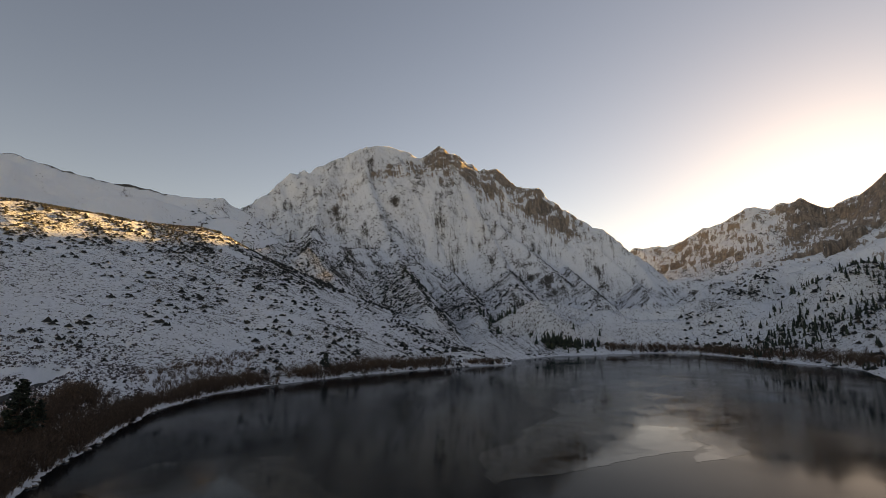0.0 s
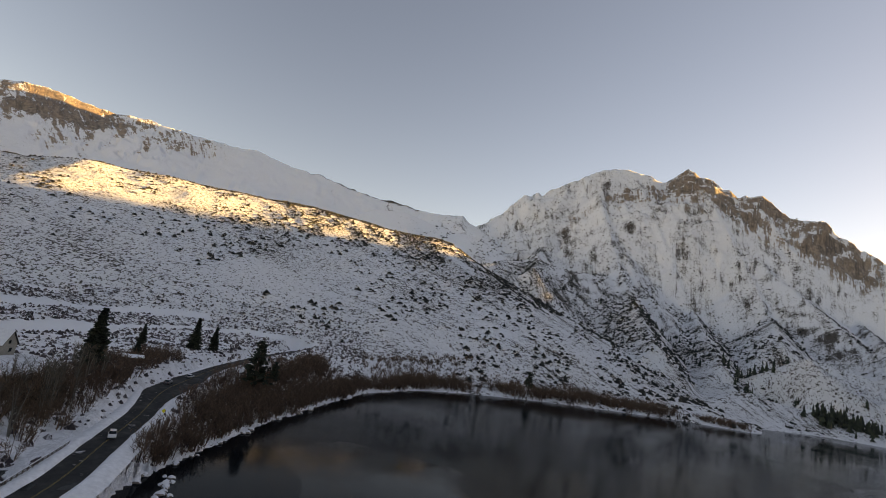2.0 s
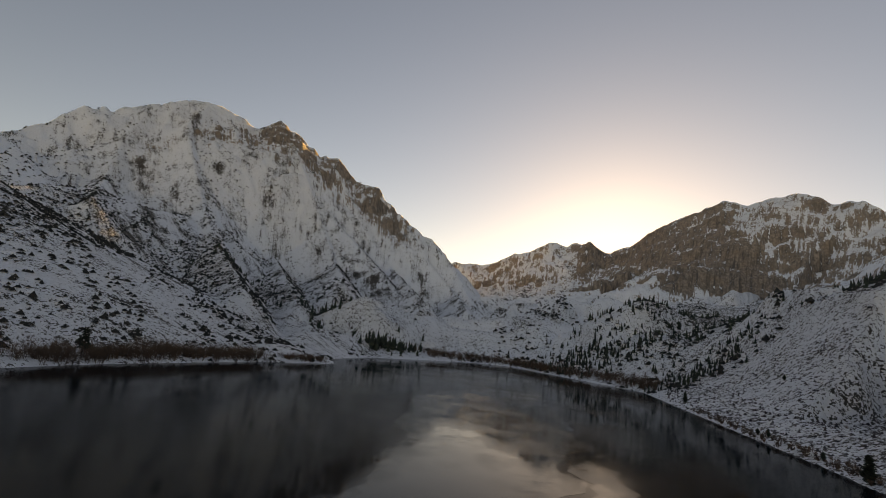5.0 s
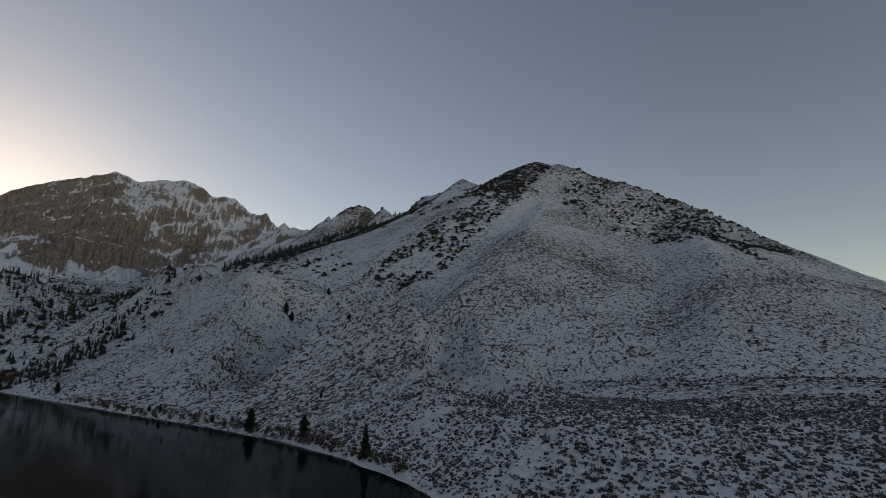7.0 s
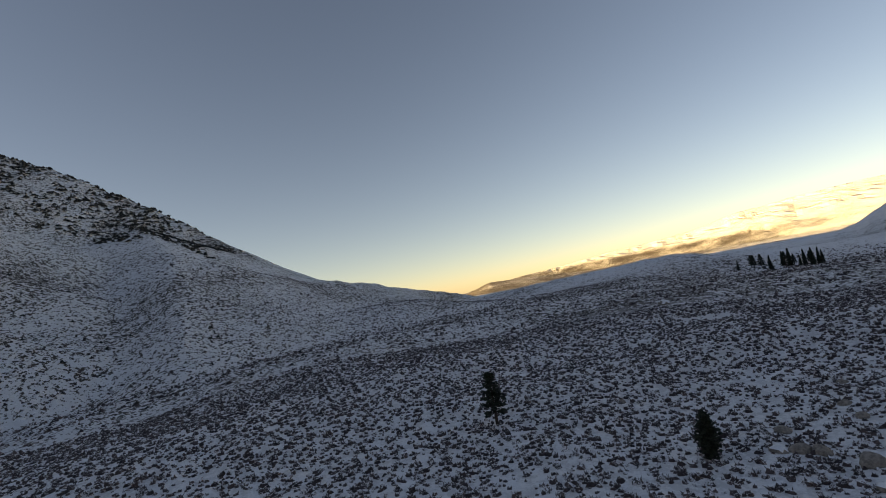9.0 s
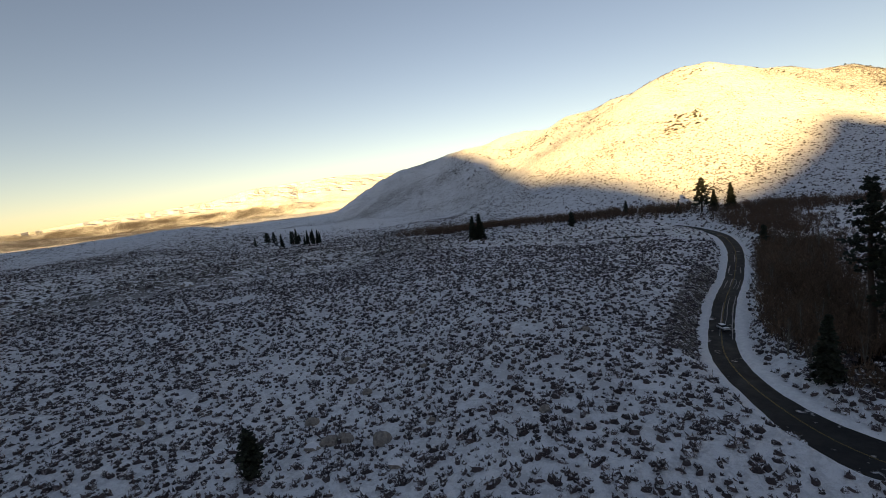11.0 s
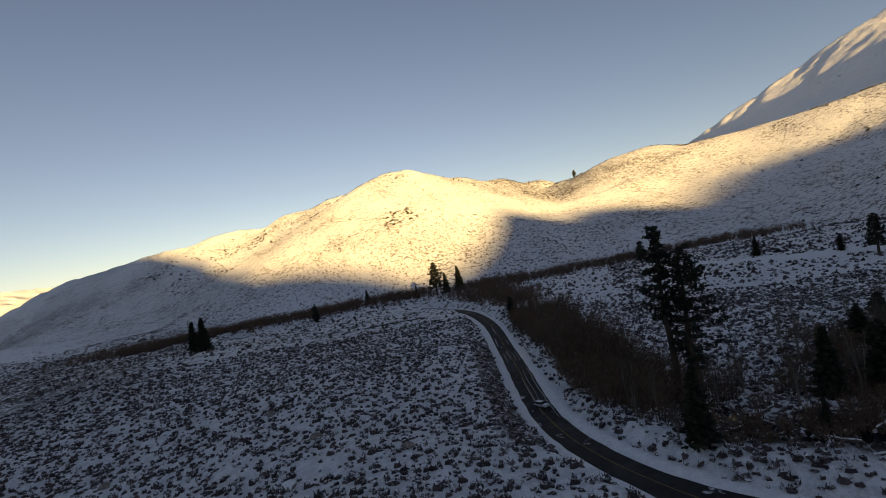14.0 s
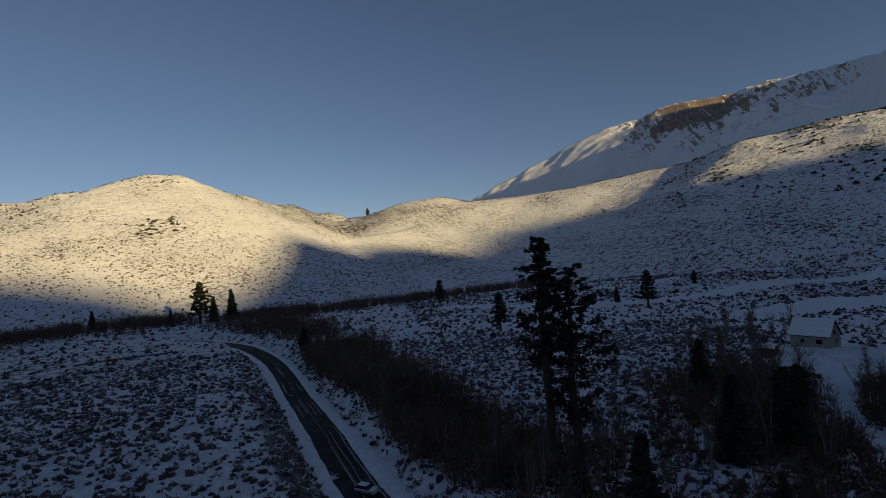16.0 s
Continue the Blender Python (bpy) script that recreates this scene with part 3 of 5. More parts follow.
def brush_material(name, dark, light, dust):
    """Twiggy brush with a dusting of snow on what faces up."""
    m, n, b = material(name, 0.95)
    g = n.nodes.new("ShaderNodeNewGeometry")
    sep = n.nodes.new("ShaderNodeSeparateXYZ")
    n.links.new(g.outputs["Normal"], sep.inputs[0])
    f = maths(n, "ADD", maths(n, "MULTIPLY", world_noise(n, 2.5, 4, 0.7), 0.6), maths(n, "MULTIPLY", g.outputs["Random Per Island"], 0.4))
    c = mixer(n, ramp(n, f, 0.25, 0.75), dark, light)
    fall = maths(n, "ADD", maths(n, "MULTIPLY", sep.outputs[2], 0.5), maths(n, "ADD", maths(n, "MULTIPLY", world_noise(n, 6.0, 3, 0.6), 0.8), maths(n, "MULTIPLY", g.outputs["Random Per Island"], 0.25)))
    c = mixer(n, ramp(n, fall, 1.12 - dust, 1.24 - dust), c, (0.74, 0.76, 0.80))
    n.links.new(c, b.inputs["Base Color"])
    return m


MAT_SAGE = brush_material("winter_sagebrush", (0.030, 0.023, 0.026), (0.135, 0.101, 0.099), 0.22)
MAT_SHRUB = brush_material("dark_mountain_shrub", (0.014, 0.014, 0.013), (0.042, 0.038, 0.031), 0.04)
MAT_SNOW = varied("packed_snow", (0.70, 0.72, 0.76), (0.85, 0.86, 0.88), 1.2, 0.7, relief=0.06)
MAT_SNOW_DIRTY = varied("ploughed_snow", (0.66, 0.67, 0.69), (0.87, 0.88, 0.90), 0.8, 0.75, relief=0.08)
MAT_GRANITE = varied("granite_boulder", (0.13, 0.11, 0.095), (0.36, 0.32, 0.28), 1.4, 0.9, relief=0.06)
MAT_LOG = varied("weathered_log", (0.045, 0.034, 0.027), (0.15, 0.12, 0.095), 3, 0.9)
MAT_SIDING = varied("grey_beige_siding", (0.26, 0.24, 0.20), (0.38, 0.35, 0.30), 2.0, 0.8)
MAT_RED_WOOD = varied("red_brown_boards", (0.10, 0.038, 0.026), (0.18, 0.072, 0.05), 2.0, 0.8)
MAT_DARK_WOOD = varied("dark_stained_wood", (0.03, 0.024, 0.02), (0.08, 0.062, 0.05), 3.0, 0.85)
MAT_GLASS_DARK, _n, _b = material("window_glass", 0.06)
_b.inputs["Base Color"].default_value = (0.012, 0.015, 0.018, 1)
MAT_TYRE = varied("tyre_rubber", (0.012, 0.012, 0.012), (0.03, 0.03, 0.03), 8, 0.9)
MAT_METAL = varied("grey_steel", (0.30, 0.30, 0.31), (0.45, 0.45, 0.46), 6, 0.4, 0.9)
MAT_YELLOW = varied("yellow_sign_paint", (0.75, 0.62, 0.02), (0.85, 0.72, 0.04), 3, 0.5)
MAT_LAMP_GLASS = varied("headlamp_glass", (0.6, 0.6, 0.6), (0.75, 0.75, 0.72), 6, 0.15)
MAT_REAR = varied("rear_lamp_red", (0.25, 0.012, 0.01), (0.35, 0.02, 0.015), 6, 0.25)


def paint(name, colour):
    m, n, b = material(name, 0.32)
    c = tuple(v * 0.85 for v in colour)
    n.links.new(mixer(n, world_noise(n, 3.0, 4), c, colour), b.inputs["Base Color"])
    b.inputs["Coat Weight"].default_value = 0.5
    return m


def asphalt_material():
    m, n, b = material("wet_asphalt", 0.6)
    fine, patch = world_noise(n, 14, 3, 0.7), world_noise(n, 0.22, 5, 0.65)
    c = mixer(n, fine, (0.010, 0.010, 0.011), (0.028, 0.027, 0.027))
    c = mixer(n, ramp(n, patch, 0.62, 0.70), c, (0.55, 0.56, 0.58))
    n.links.new(c, b.inputs["Base Color"])
    n.links.new(ramp(n, patch, 0.3, 0.6, 0.6, 0.95), b.inputs["Roughness"])
    b.inputs["Specular IOR Level"].default_value = 0.3
    bump(n, b, fine, 0.3, 0.02)
    return m


def ice_material(name, ior, frost):
    m, n, b = material(name, 0.2)
    b.inputs["IOR"].default_value = ior
    f, g = world_noise(n, 0.035, 6, 0.7), world_noise(n, 0.3, 5, 0.7)
    n.links.new(mixer(n, ramp(n, maths(n, "ADD", f, maths(n, "MULTIPLY", g, 0.25)), 0.55, 0.78), (0.008, 0.009, 0.010), frost), b.inputs["Base Color"])
    n.links.new(ramp(n, maths(n, "ADD", f, maths(n, "MULTIPLY", g, 0.3)), 0.5, 0.85, 0.02, 0.22), b.inputs["Roughness"])
    bump(n, b, g, 0.04, 0.2)
    return m


MAT_ASPHALT, MAT_ICE, MAT_NEW_ICE = asphalt_material(), ice_material("thin_lake_ice", 1.165, (0.038, 0.034, 0.026)), ice_material("new_black_ice", 1.13, (0.014, 0.014, 0.014))
rng = random.Random(7)


# ---- mesh helpers ----
class Shape:
    """Vertices and faces gathered in lists, in plan units or, with unit 1, in metres."""

    def __init__(self, unit=UNIT):
        self.v, self.f, self.unit = [], [], unit

    def add(self, verts, faces):
        k = len(self.v)
        self.v.extend(verts)
        self.f.extend([tuple(i + k for i in face) for face in faces])

    def tube(self, pts, radii, sides=5, cap=True):
        k = len(self.v)
        for i, (p, r) in enumerate(zip(pts, radii)):
            p = Vector(p)
            d = (Vector(pts[min(i + 1, len(pts) - 1)]) - Vector(pts[max(i - 1, 0)])).normalized()
            a = d.orthogonal().normalized()
            c = d.cross(a)
            for s in range(sides):
                t = 2 * math.pi * s / sides
                self.v.append(tuple(p + r * (math.cos(t) * a + math.sin(t) * c)))
        for i in range(len(pts) - 1):
            for s in range(sides):
                q = (s + 1) % sides
                self.f.append((k + i * sides + s, k + i * sides + q, k + (i + 1) * sides + q, k + (i + 1) * sides + s))
        if cap:
            self.f.append(tuple(k + s for s in reversed(range(sides))))
            self.f.append(tuple(k + (len(pts) - 1) * sides + s for s in range(sides)))

    def box(self, lo, hi, bevel=0.0):
        (a, b, c), (d, e, f) = lo, hi
        m = bevel
        pts = [(x, y, z) for z in (c, f) for x, y in ((a + m, b), (d - m, b), (d, b + m), (d, e - m), (d - m, e), (a + m, e), (a, e - m), (a, b + m))] if m else \
              [(x, y, z) for z in (c, f) for x, y in ((a, b), (d, b), (d, e), (a, e))]
        n = len(pts) // 2
        self.add(pts, [tuple(reversed(range(n))), tuple(range(n, 2 * n))] + [(i, (i + 1) % n, n + (i + 1) % n, n + i) for i in range(n)])

    def mesh(self, name, mat, smooth=False):
        m = bpy.data.meshes.new(name)
        m.from_pydata([(x * self.unit, y * self.unit, z * self.unit) for x, y, z in self.v], [], self.f)
        if smooth:
            m.polygons.foreach_set("use_smooth", np.ones(len(m.polygons), bool))
        m.materials.append(mat)
        m.update()
        return m


def part(name, shape, mat, parent, label="", smooth=False):
    ob = new(name, shape.mesh(name, mat, smooth) if isinstance(shape, Shape) else shape)
    ob.parent = parent
    return tagged(ob, label)


def height_at(x, y):
    return float(ground(np.array([x]), np.array([y]))[0])


def at(x, y, z, turn=0.0, tilt=0.0):
    """A pose in metres from a place in plan units."""
    return pose(x * UNIT, y * UNIT, z * UNIT, 0, tilt, turn)


def thing(name, label, category, group=""):
    return tagged(new(name), label, category, group)


def sage_shape(seed):
    """A low rounded clump: a lumpy mound with a few twig blades that lean outwards."""
    r = random.Random(seed)
    v = [(r.uniform(0.75, 1.0) * math.cos(a), r.uniform(0.75, 1.0) * math.sin(a), 0.0) for a in (0.3, 1.3, 2.4, 3.4, 4.5, 5.5)]
    v += [(0.48 * math.cos(a), 0.48 * math.sin(a), h) for a, h in ((0.8, 0.62), (2.9, 0.8), (5.0, 0.7))]
    f = [(0, 1, 6), (1, 2, 6), (2, 7, 6), (2, 3, 7), (3, 4, 7), (4, 8, 7), (4, 5, 8), (5, 0, 8), (0, 6, 8), (6, 7, 8)]
    for k in range(6):
        a, reach, h, w = k * 1.05 + r.uniform(-0.3, 0.3), r.uniform(0.5, 1.1), r.uniform(0.6, 1.0), r.uniform(0.2, 0.36)
        c, d, b = math.cos(a), math.sin(a), len(v)
        v += [(0.3 * c - w * d, 0.3 * d + w * c, 0.2), (0.3 * c + w * d, 0.3 * d - w * c, 0.2), (reach * c, reach * d, h)]
        f.append((b, b + 1, b + 2))
    return v, f


SAGE_V, SAGE_F = sage_shape(3)
TENT_V = [(0.0, 0.0, 0.9)] + [(math.cos(a), math.sin(a), 0.0) for a in (0.3, 1.5, 2.8, 4.1, 5.3)] + [(0.55, 0.1, 0.7), (-0.3, 0.5, 0.75)]
TENT_F = [(0, 1, 2), (0, 2, 3), (0, 3, 4), (0, 4, 5), (0, 5, 1), (6, 1, 2), (7, 2, 3)]


def scatter_mesh(name, places, verts, faces, mat, seed, jitter=0.3, tall=(0.8, 1.2), smooth=False, sink=0.08):
    """One mesh of many small pieces. places: rows x, y, z, size."""
    r = np.random.RandomState(seed)
    p = np.asarray(places, float)
    n, nv = len(p), len(verts)
    base = np.array(verts, float)
    a = r.uniform(0, 2 * np.pi, n)
    v = np.repeat(base[None], n, 0) * (1 + r.uniform(-jitter, jitter, (n, nv, 1)))
    v[:, :, 2] *= r.uniform(*tall, (n, 1))
    stretch = r.uniform(0.75, 1.3, (n, 1))
    x, y = v[:, :, 0] * stretch, v[:, :, 1] / stretch
    c, s = np.cos(a)[:, None], np.sin(a)[:, None]
    out = np.stack([x * c - y * s, x * s + y * c, v[:, :, 2] - sink], -1) * p[:, None, 3:4] + p[:, None, :3]
    f = np.array(faces)
    k = f.shape[1]
    allf = (f[None] + (np.arange(n) * nv)[:, None, None]).reshape(-1, k)
    mesh = bpy.data.meshes.new(name)
    mesh.vertices.add(n * nv)
    mesh.vertices.foreach_set("co", (out * UNIT).astype(np.float32).ravel())
    mesh.loops.add(allf.size)
    mesh.loops.foreach_set("vertex_index", allf.astype(np.int32).ravel())
    mesh.polygons.add(len(allf))
    mesh.polygons.foreach_set("loop_start", np.arange(0, allf.size, k, dtype=np.int32))
    mesh.polygons.foreach_set("use_smooth", np.full(len(allf), smooth))
    mesh.update(calc_edges=True)
    mesh.materials.append(mat)
    return mesh


def near_road(x, y, width):
    return line_distance(x, y, ROAD)[0] < width


# ---- road, snow banks ----
def road_line(step=2.0):
    """Points along a smoothed road: x, y, along."""
    p = np.array(ROAD, float)
    out = []
    for i in range(len(p) - 1):
        a, b, c, d = p[max(i - 1, 0)], p[i], p[i + 1], p[min(i + 2, len(p) - 1)]
        n = max(2, int(np.hypot(*(c - b)) / step))
        for t in np.arange(n) / n:
            out.append(0.5 * (2 * b + (c - a) * t + (2 * a - 5 * b + 4 * c - d) * t * t + (3 * b - a - 3 * c + d) * t ** 3))
    out.append(p[-1])
    return np.array(out)


def road_half(x, y):
    return 2.25 + 2.6 * math.exp(-((x + 120) / 14) ** 2) * (1 if abs(y) < 40 else 0) + 2.2 * math.exp(-(((x + 34) ** 2 + (y + 30) ** 2) / 90))


def build_road():
    line = road_line()
    along = line_distance(line[:, 0], line[:, 1], ROAD)[1]
    h = road_height(along) + 0.02
    tang = np.gradient(line, axis=0)
    tang /= np.linalg.norm(tang, axis=1)[:, None]
    side = np.stack([-tang[:, 1], tang[:, 0]], 1)
    half = np.array([road_half(*q) for q in line])
    bed, n = Shape(), len(line)
    offs = (-1.0, -0.5, 0.0, 0.5, 1.0)
    bed.v = [(*(line[i] + side[i] * o * half[i]), h[i] + 0.05 * (1 - abs(o))) for i in range(n) for o in offs]
    bed.f = [(i * 5 + j, i * 5 + j + 1, i * 5 + j + 6, i * 5 + j + 5) for i in range(n - 1) for j in range(4)]
    mesh = bed.mesh("road", MAT_ASPHALT, True)
    if mesh.polygons[0].normal.z < 0:
        mesh.flip_normals()
    tagged(new("road", mesh), "wet dark asphalt road with patches of snow", "road", kind="structure")
    yellow = varied("worn_yellow_line", (0.10, 0.075, 0.02), (0.30, 0.22, 0.05), 1.0, 0.7)
    mark = Shape()
    for i in range(0, n - 1):
        for o in (-0.09, 0.04):
            q = [line[i] + side[i] * o, line[i] + side[i] * (o + 0.055), line[i + 1] + side[i + 1] * (o + 0.055), line[i + 1] + side[i + 1] * o]
            mark.add([(*q[0], h[i] + 0.056), (*q[1], h[i] + 0.056), (*q[2], h[i + 1] + 0.056), (*q[3], h[i + 1] + 0.056)], [(3, 2, 1, 0)])
    mm = mark.mesh("road_line", yellow)
    if mm.polygons[0].normal.z < 0:
        mm.flip_normals()
    tagged(new("road_line", mm), "worn double yellow centre line", "road marking", kind="structure")
    for s in (-1, 1):
        b = Shape()
        prof = ((-0.25, -0.10), (0.0, 0.12), (0.35, 0.36), (0.8, 0.44), (1.35, 0.30), (2.0, 0.14), (3.0, -0.25))
        for i in range(n):
            w1, w2 = float(noise.noise((i * 0.23, s * 7, 0))), float(noise.noise((i * 0.61, s * 3, 4)))
            x0, y0 = line[i]
            big = 0.55 + 0.35 * (1 if (-130 < x0 < -20 and y0 > -110) else 0)
            for o, z in prof:
                q = line[i] + side[i] * s * (half[i] + o * (0.92 + 0.25 * w1) * (1.45 if -150 < y0 < -28 and -62 < x0 < -20 else 1.0) + 0.25 * w2 + 0.1)
                b.v.append((*q, h[i] + z * big * (1 + 0.55 * w2 + 0.4 * w1)))
        k = len(prof)
        b.f = [(i * k + j, i * k + j + 1, (i + 1) * k + j + 1, (i + 1) * k + j) for i in range(n - 1) for j in range(k - 1)]
        m = b.mesh("snow_bank", MAT_SNOW_DIRTY, True)
        if sum(p.normal.z for p in m.polygons) < 0:
            m.flip_normals()
        tagged(new("snow_bank", m), "ploughed bank of snow along the road edge", "snow", kind="structure")
    # driven snow left on the lanes
    slush = varied("driven_slush", (0.06, 0.06, 0.065), (0.42, 0.42, 0.44), 1.6, 0.7, relief=0.04)
    for lo, hi, off, wide in ((-115, -103, -1.5, 0.16), (-114, -102, -0.8, 0.13), (-116, -104, 0.35, 0.2), (-114, -103, 1.3, 0.18), (-97, -68, -1.75, 0.2), (-95, -72, -0.7, 0.12), (-92, -70, 0.3, 0.14),
                              (-131, -121, 1.5, 0.25), (-129, -120, -1.3, 0.2), (-144, -133, 0.4, 0.25)):
        rows = [i for i in range(n) if lo < line[i][1] < hi and line[i][0] < -20 and line[i][0] > -70]
        s = Shape()
        for m, i in enumerate(rows):
            w = 0.62 * wide * math.sin(math.pi * (m + 0.4) / len(rows)) ** 0.5 * (1 + 0.6 * float(noise.noise((i * 0.9, off * 5, 1))))
            c = off + 0.25 * float(noise.noise((i * 0.5, off * 9, 3)))
            s.v += [(*(line[i] + side[i] * (c - w)), h[i] + 0.058), (*(line[i] + side[i] * c), h[i] + 0.075), (*(line[i] + side[i] * (c + w)), h[i] + 0.058)]
        s.f = [(3 * m + j, 3 * m + j + 1, 3 * m + j + 4, 3 * m + j + 3) for m in range(len(rows) - 1) for j in (0, 1)]
        sm = s.mesh("road_snow", slush, True)
        if sm.polygons[0].normal.z < 0:
            sm.flip_normals()
        tagged(new("road_snow", sm), "strip of driven snow on the asphalt", "snow", kind="structure")


build_road()


# ---- ice on the lake ----
def ice_sheet(outline, label, mat=None):
    s = Shape()
    pts = []
    n = len(outline)
    for i in range(n):
        a, b = outline[i], outline[(i + 1) % n]
        for t in range(8):
            x, y = a[0] + (b[0] - a[0]) * t / 8, a[1] + (b[1] - a[1]) * t / 8
            w = 7 * float(noise.noise((x * 0.06, y * 0.06, 2))) + 2.5 * float(noise.noise((x * 0.25, y * 0.25, 5)))
            pts.append((x + w, y + 0.7 * w))
    k = len(pts)
    s.add([(x, y, 0.03) for x, y in pts] + [(x, y, 0.0) for x, y in pts], [tuple(range(k))] + [(i, k + i, k + (i + 1) % k, (i + 1) % k) for i in range(k)])
    m = s.mesh("ice_sheet", mat or MAT_ICE)
    if m.polygons[0].normal.z < 0:
        m.flip_normals()
    tagged(new("ice_sheet", m), label, "ice", "ice on the lake", kind="structure")


ice_sheet([(-84, 240), (-66, 284), (-40, 286), (-27, 246), (-20, 204), (-15, 168), (-12, 150), (-16, 128), (-13, 106), (-20, 84), (-32, 58), (-44, 66), (-52, 92), (-58, 128), (-72, 160), (-84, 200)],
          "large pale sheet of thin ice on the lake")
ice_sheet([(-9, 148), (-4, 132), (-3, 112), (-6, 98), (-11, 104), (-13, 122), (-12, 140)], "small loose plate of thin ice beside the large sheet")
ice_sheet([(-95, 26), (-84, 42), (-62, 40), (-40, 30), (-36, 14), (-62, 4), (-86, 8)], "thin dark sheet of ice near the bank", MAT_NEW_ICE)


# ---- trees ----
def tuft(shape, p, size, r, flat=0.55):
    """A clump of needles: a few crossed blades."""
    for _ in range(3):
        a = Vector((r.uniform(-1, 1), r.uniform(-1, 1), r.uniform(-flat, flat))).normalized()
        b = a.orthogonal()
        b.rotate(Matrix.Rotation(r.uniform(0, 6.28), 3, a))
        a, b = a * size * r.uniform(0.7, 1.2), b * size * r.uniform(0.35, 0.6)
        k = len(shape.v)
        shape.v.extend([tuple(p - a * 0.6), tuple(p + b), tuple(p + a), tuple(p - b)])
        shape.f.append((k, k + 1, k + 2, k + 3))


def conifer(kind, seed, group="conifers"):
    """A conifer about 10 m tall; kinds: pine (open, long limbs), fir (narrow cone), round (bushy)."""
    r = random.Random(seed)
    top = 10.0
    ob = thing("conifer", "", "tree", group)
    trunk, limbs, crown = Shape(), Shape(), Shape()
    bend = [(r.uniform(-0.12, 0.12), r.uniform(-0.12, 0.12)) for _ in range(7)]
    pts = [(bend[i][0] * i * 0.3, bend[i][1] * i * 0.3, -0.3 + (top + 0.2) * i / 6) for i in range(7)]
    trunk.tube(pts, [0.26 * (1 - i / 6.4) + 0.02 for i in range(7)], 8)
    stem = lambda z: Vector((np.interp(z, [q[2] for q in pts], [q[0] for q in pts]), np.interp(z, [q[2] for q in pts], [q[1] for q in pts]), z))
    first = {"pine": 2.6, "fir": 0.5, "round": 0.7}[kind]
    levels = {"pine": 24, "fir": 32, "round": 18}[kind]
    for i in range(levels):
        t = i / (levels - 1)
        z = first + (top - first - 0.15) * t ** 0.92
        if kind == "pine":
            reach = (1.9 * (1 - t) ** 0.55 + 0.35) * r.uniform(0.55, 1.15)
            count, drop = r.randint(3, 4), r.uniform(-0.25, 0.25)
        elif kind == "fir":
            reach = (1.75 * (1 - t) ** 0.9 + 0.12) * r.uniform(0.8, 1.15)
            count, drop = 6, -0.35
        else:
            reach = (2.3 * math.sin(math.pi * (0.18 + 0.8 * t)) ** 0.7) * r.uniform(0.7, 1.15)
            count, drop = 7, 0.15
        spin = r.uniform(0, 6.28)
        for j in range(count):
            a = spin + 6.28 * j / count + r.uniform(-0.35, 0.35)
            long = reach * r.uniform(0.7, 1.15)
            root = stem(z)
            tip = root + Vector((math.cos(a) * long, math.sin(a) * long, drop * long + r.uniform(-0.1, 0.1)))
            mid = (root + tip) / 2 + Vector((0, 0, -0.06 * long if kind != "pine" else 0.05 * long))
            limbs.tube([tuple(root), tuple(mid), tuple(tip)], [0.05 * (1.2 - t), 0.03, 0.012], 3, False)
            n = max(3, int(long * (4.5 if kind == "pine" else 6)))
            for q in range(n):
                u = (0.35 if kind == "pine" else 0.12) + 0.7 * (q + r.random()) / n
                p = root.lerp(tip, min(u, 1.05)) + Vector((r.uniform(-1, 1), r.uniform(-1, 1), r.uniform(-0.5, 0.9))) * (0.20 * long if kind == "pine" else 0.13 * long)
                tuft(crown, p, r.uniform(0.24, 0.42) * (1.15 if kind != "fir" else 1.0), r)
    trunk.add(limbs.v, limbs.f)
    part("trunk", trunk, MAT_BARK, ob, "", True)
    part("crown", crown, MAT_NEEDLE, ob)
    return ob


TEMPLATES = {}


def plant(kind, x, y, height, label, seed, name="conifer", group="conifers", wide=1.0, sink=0.15):
    """A tree of that kind at x, y; trees of a kind share three shapes."""
    key = (kind, seed % 3)
    m = at(x, y, height_at(x, y) - sink) @ pose(0, 0, 0, 0, 0, (seed * 77) % 360) @ Matrix.Diagonal((height / 10 * wide, height / 10 * wide, height / 10, 1))
    if key not in TEMPLATES:
        TEMPLATES[key] = aspen(seed % 3 + 5) if kind == "aspen" else conifer(kind, 31 + seed % 3 + len(kind))
        TEMPLATES[key].matrix_basis = m
        ob = TEMPLATES[key]
    else:
        ob = TEMPLATES[key]
        old = ob.matrix_basis.copy()
        ob.matrix_basis = Matrix.Identity(4)
        made = copy_thing(ob, m)
        ob.matrix_basis = old
        ob = made
    ob.name = name
    return tagged(ob, label, "tree", group)


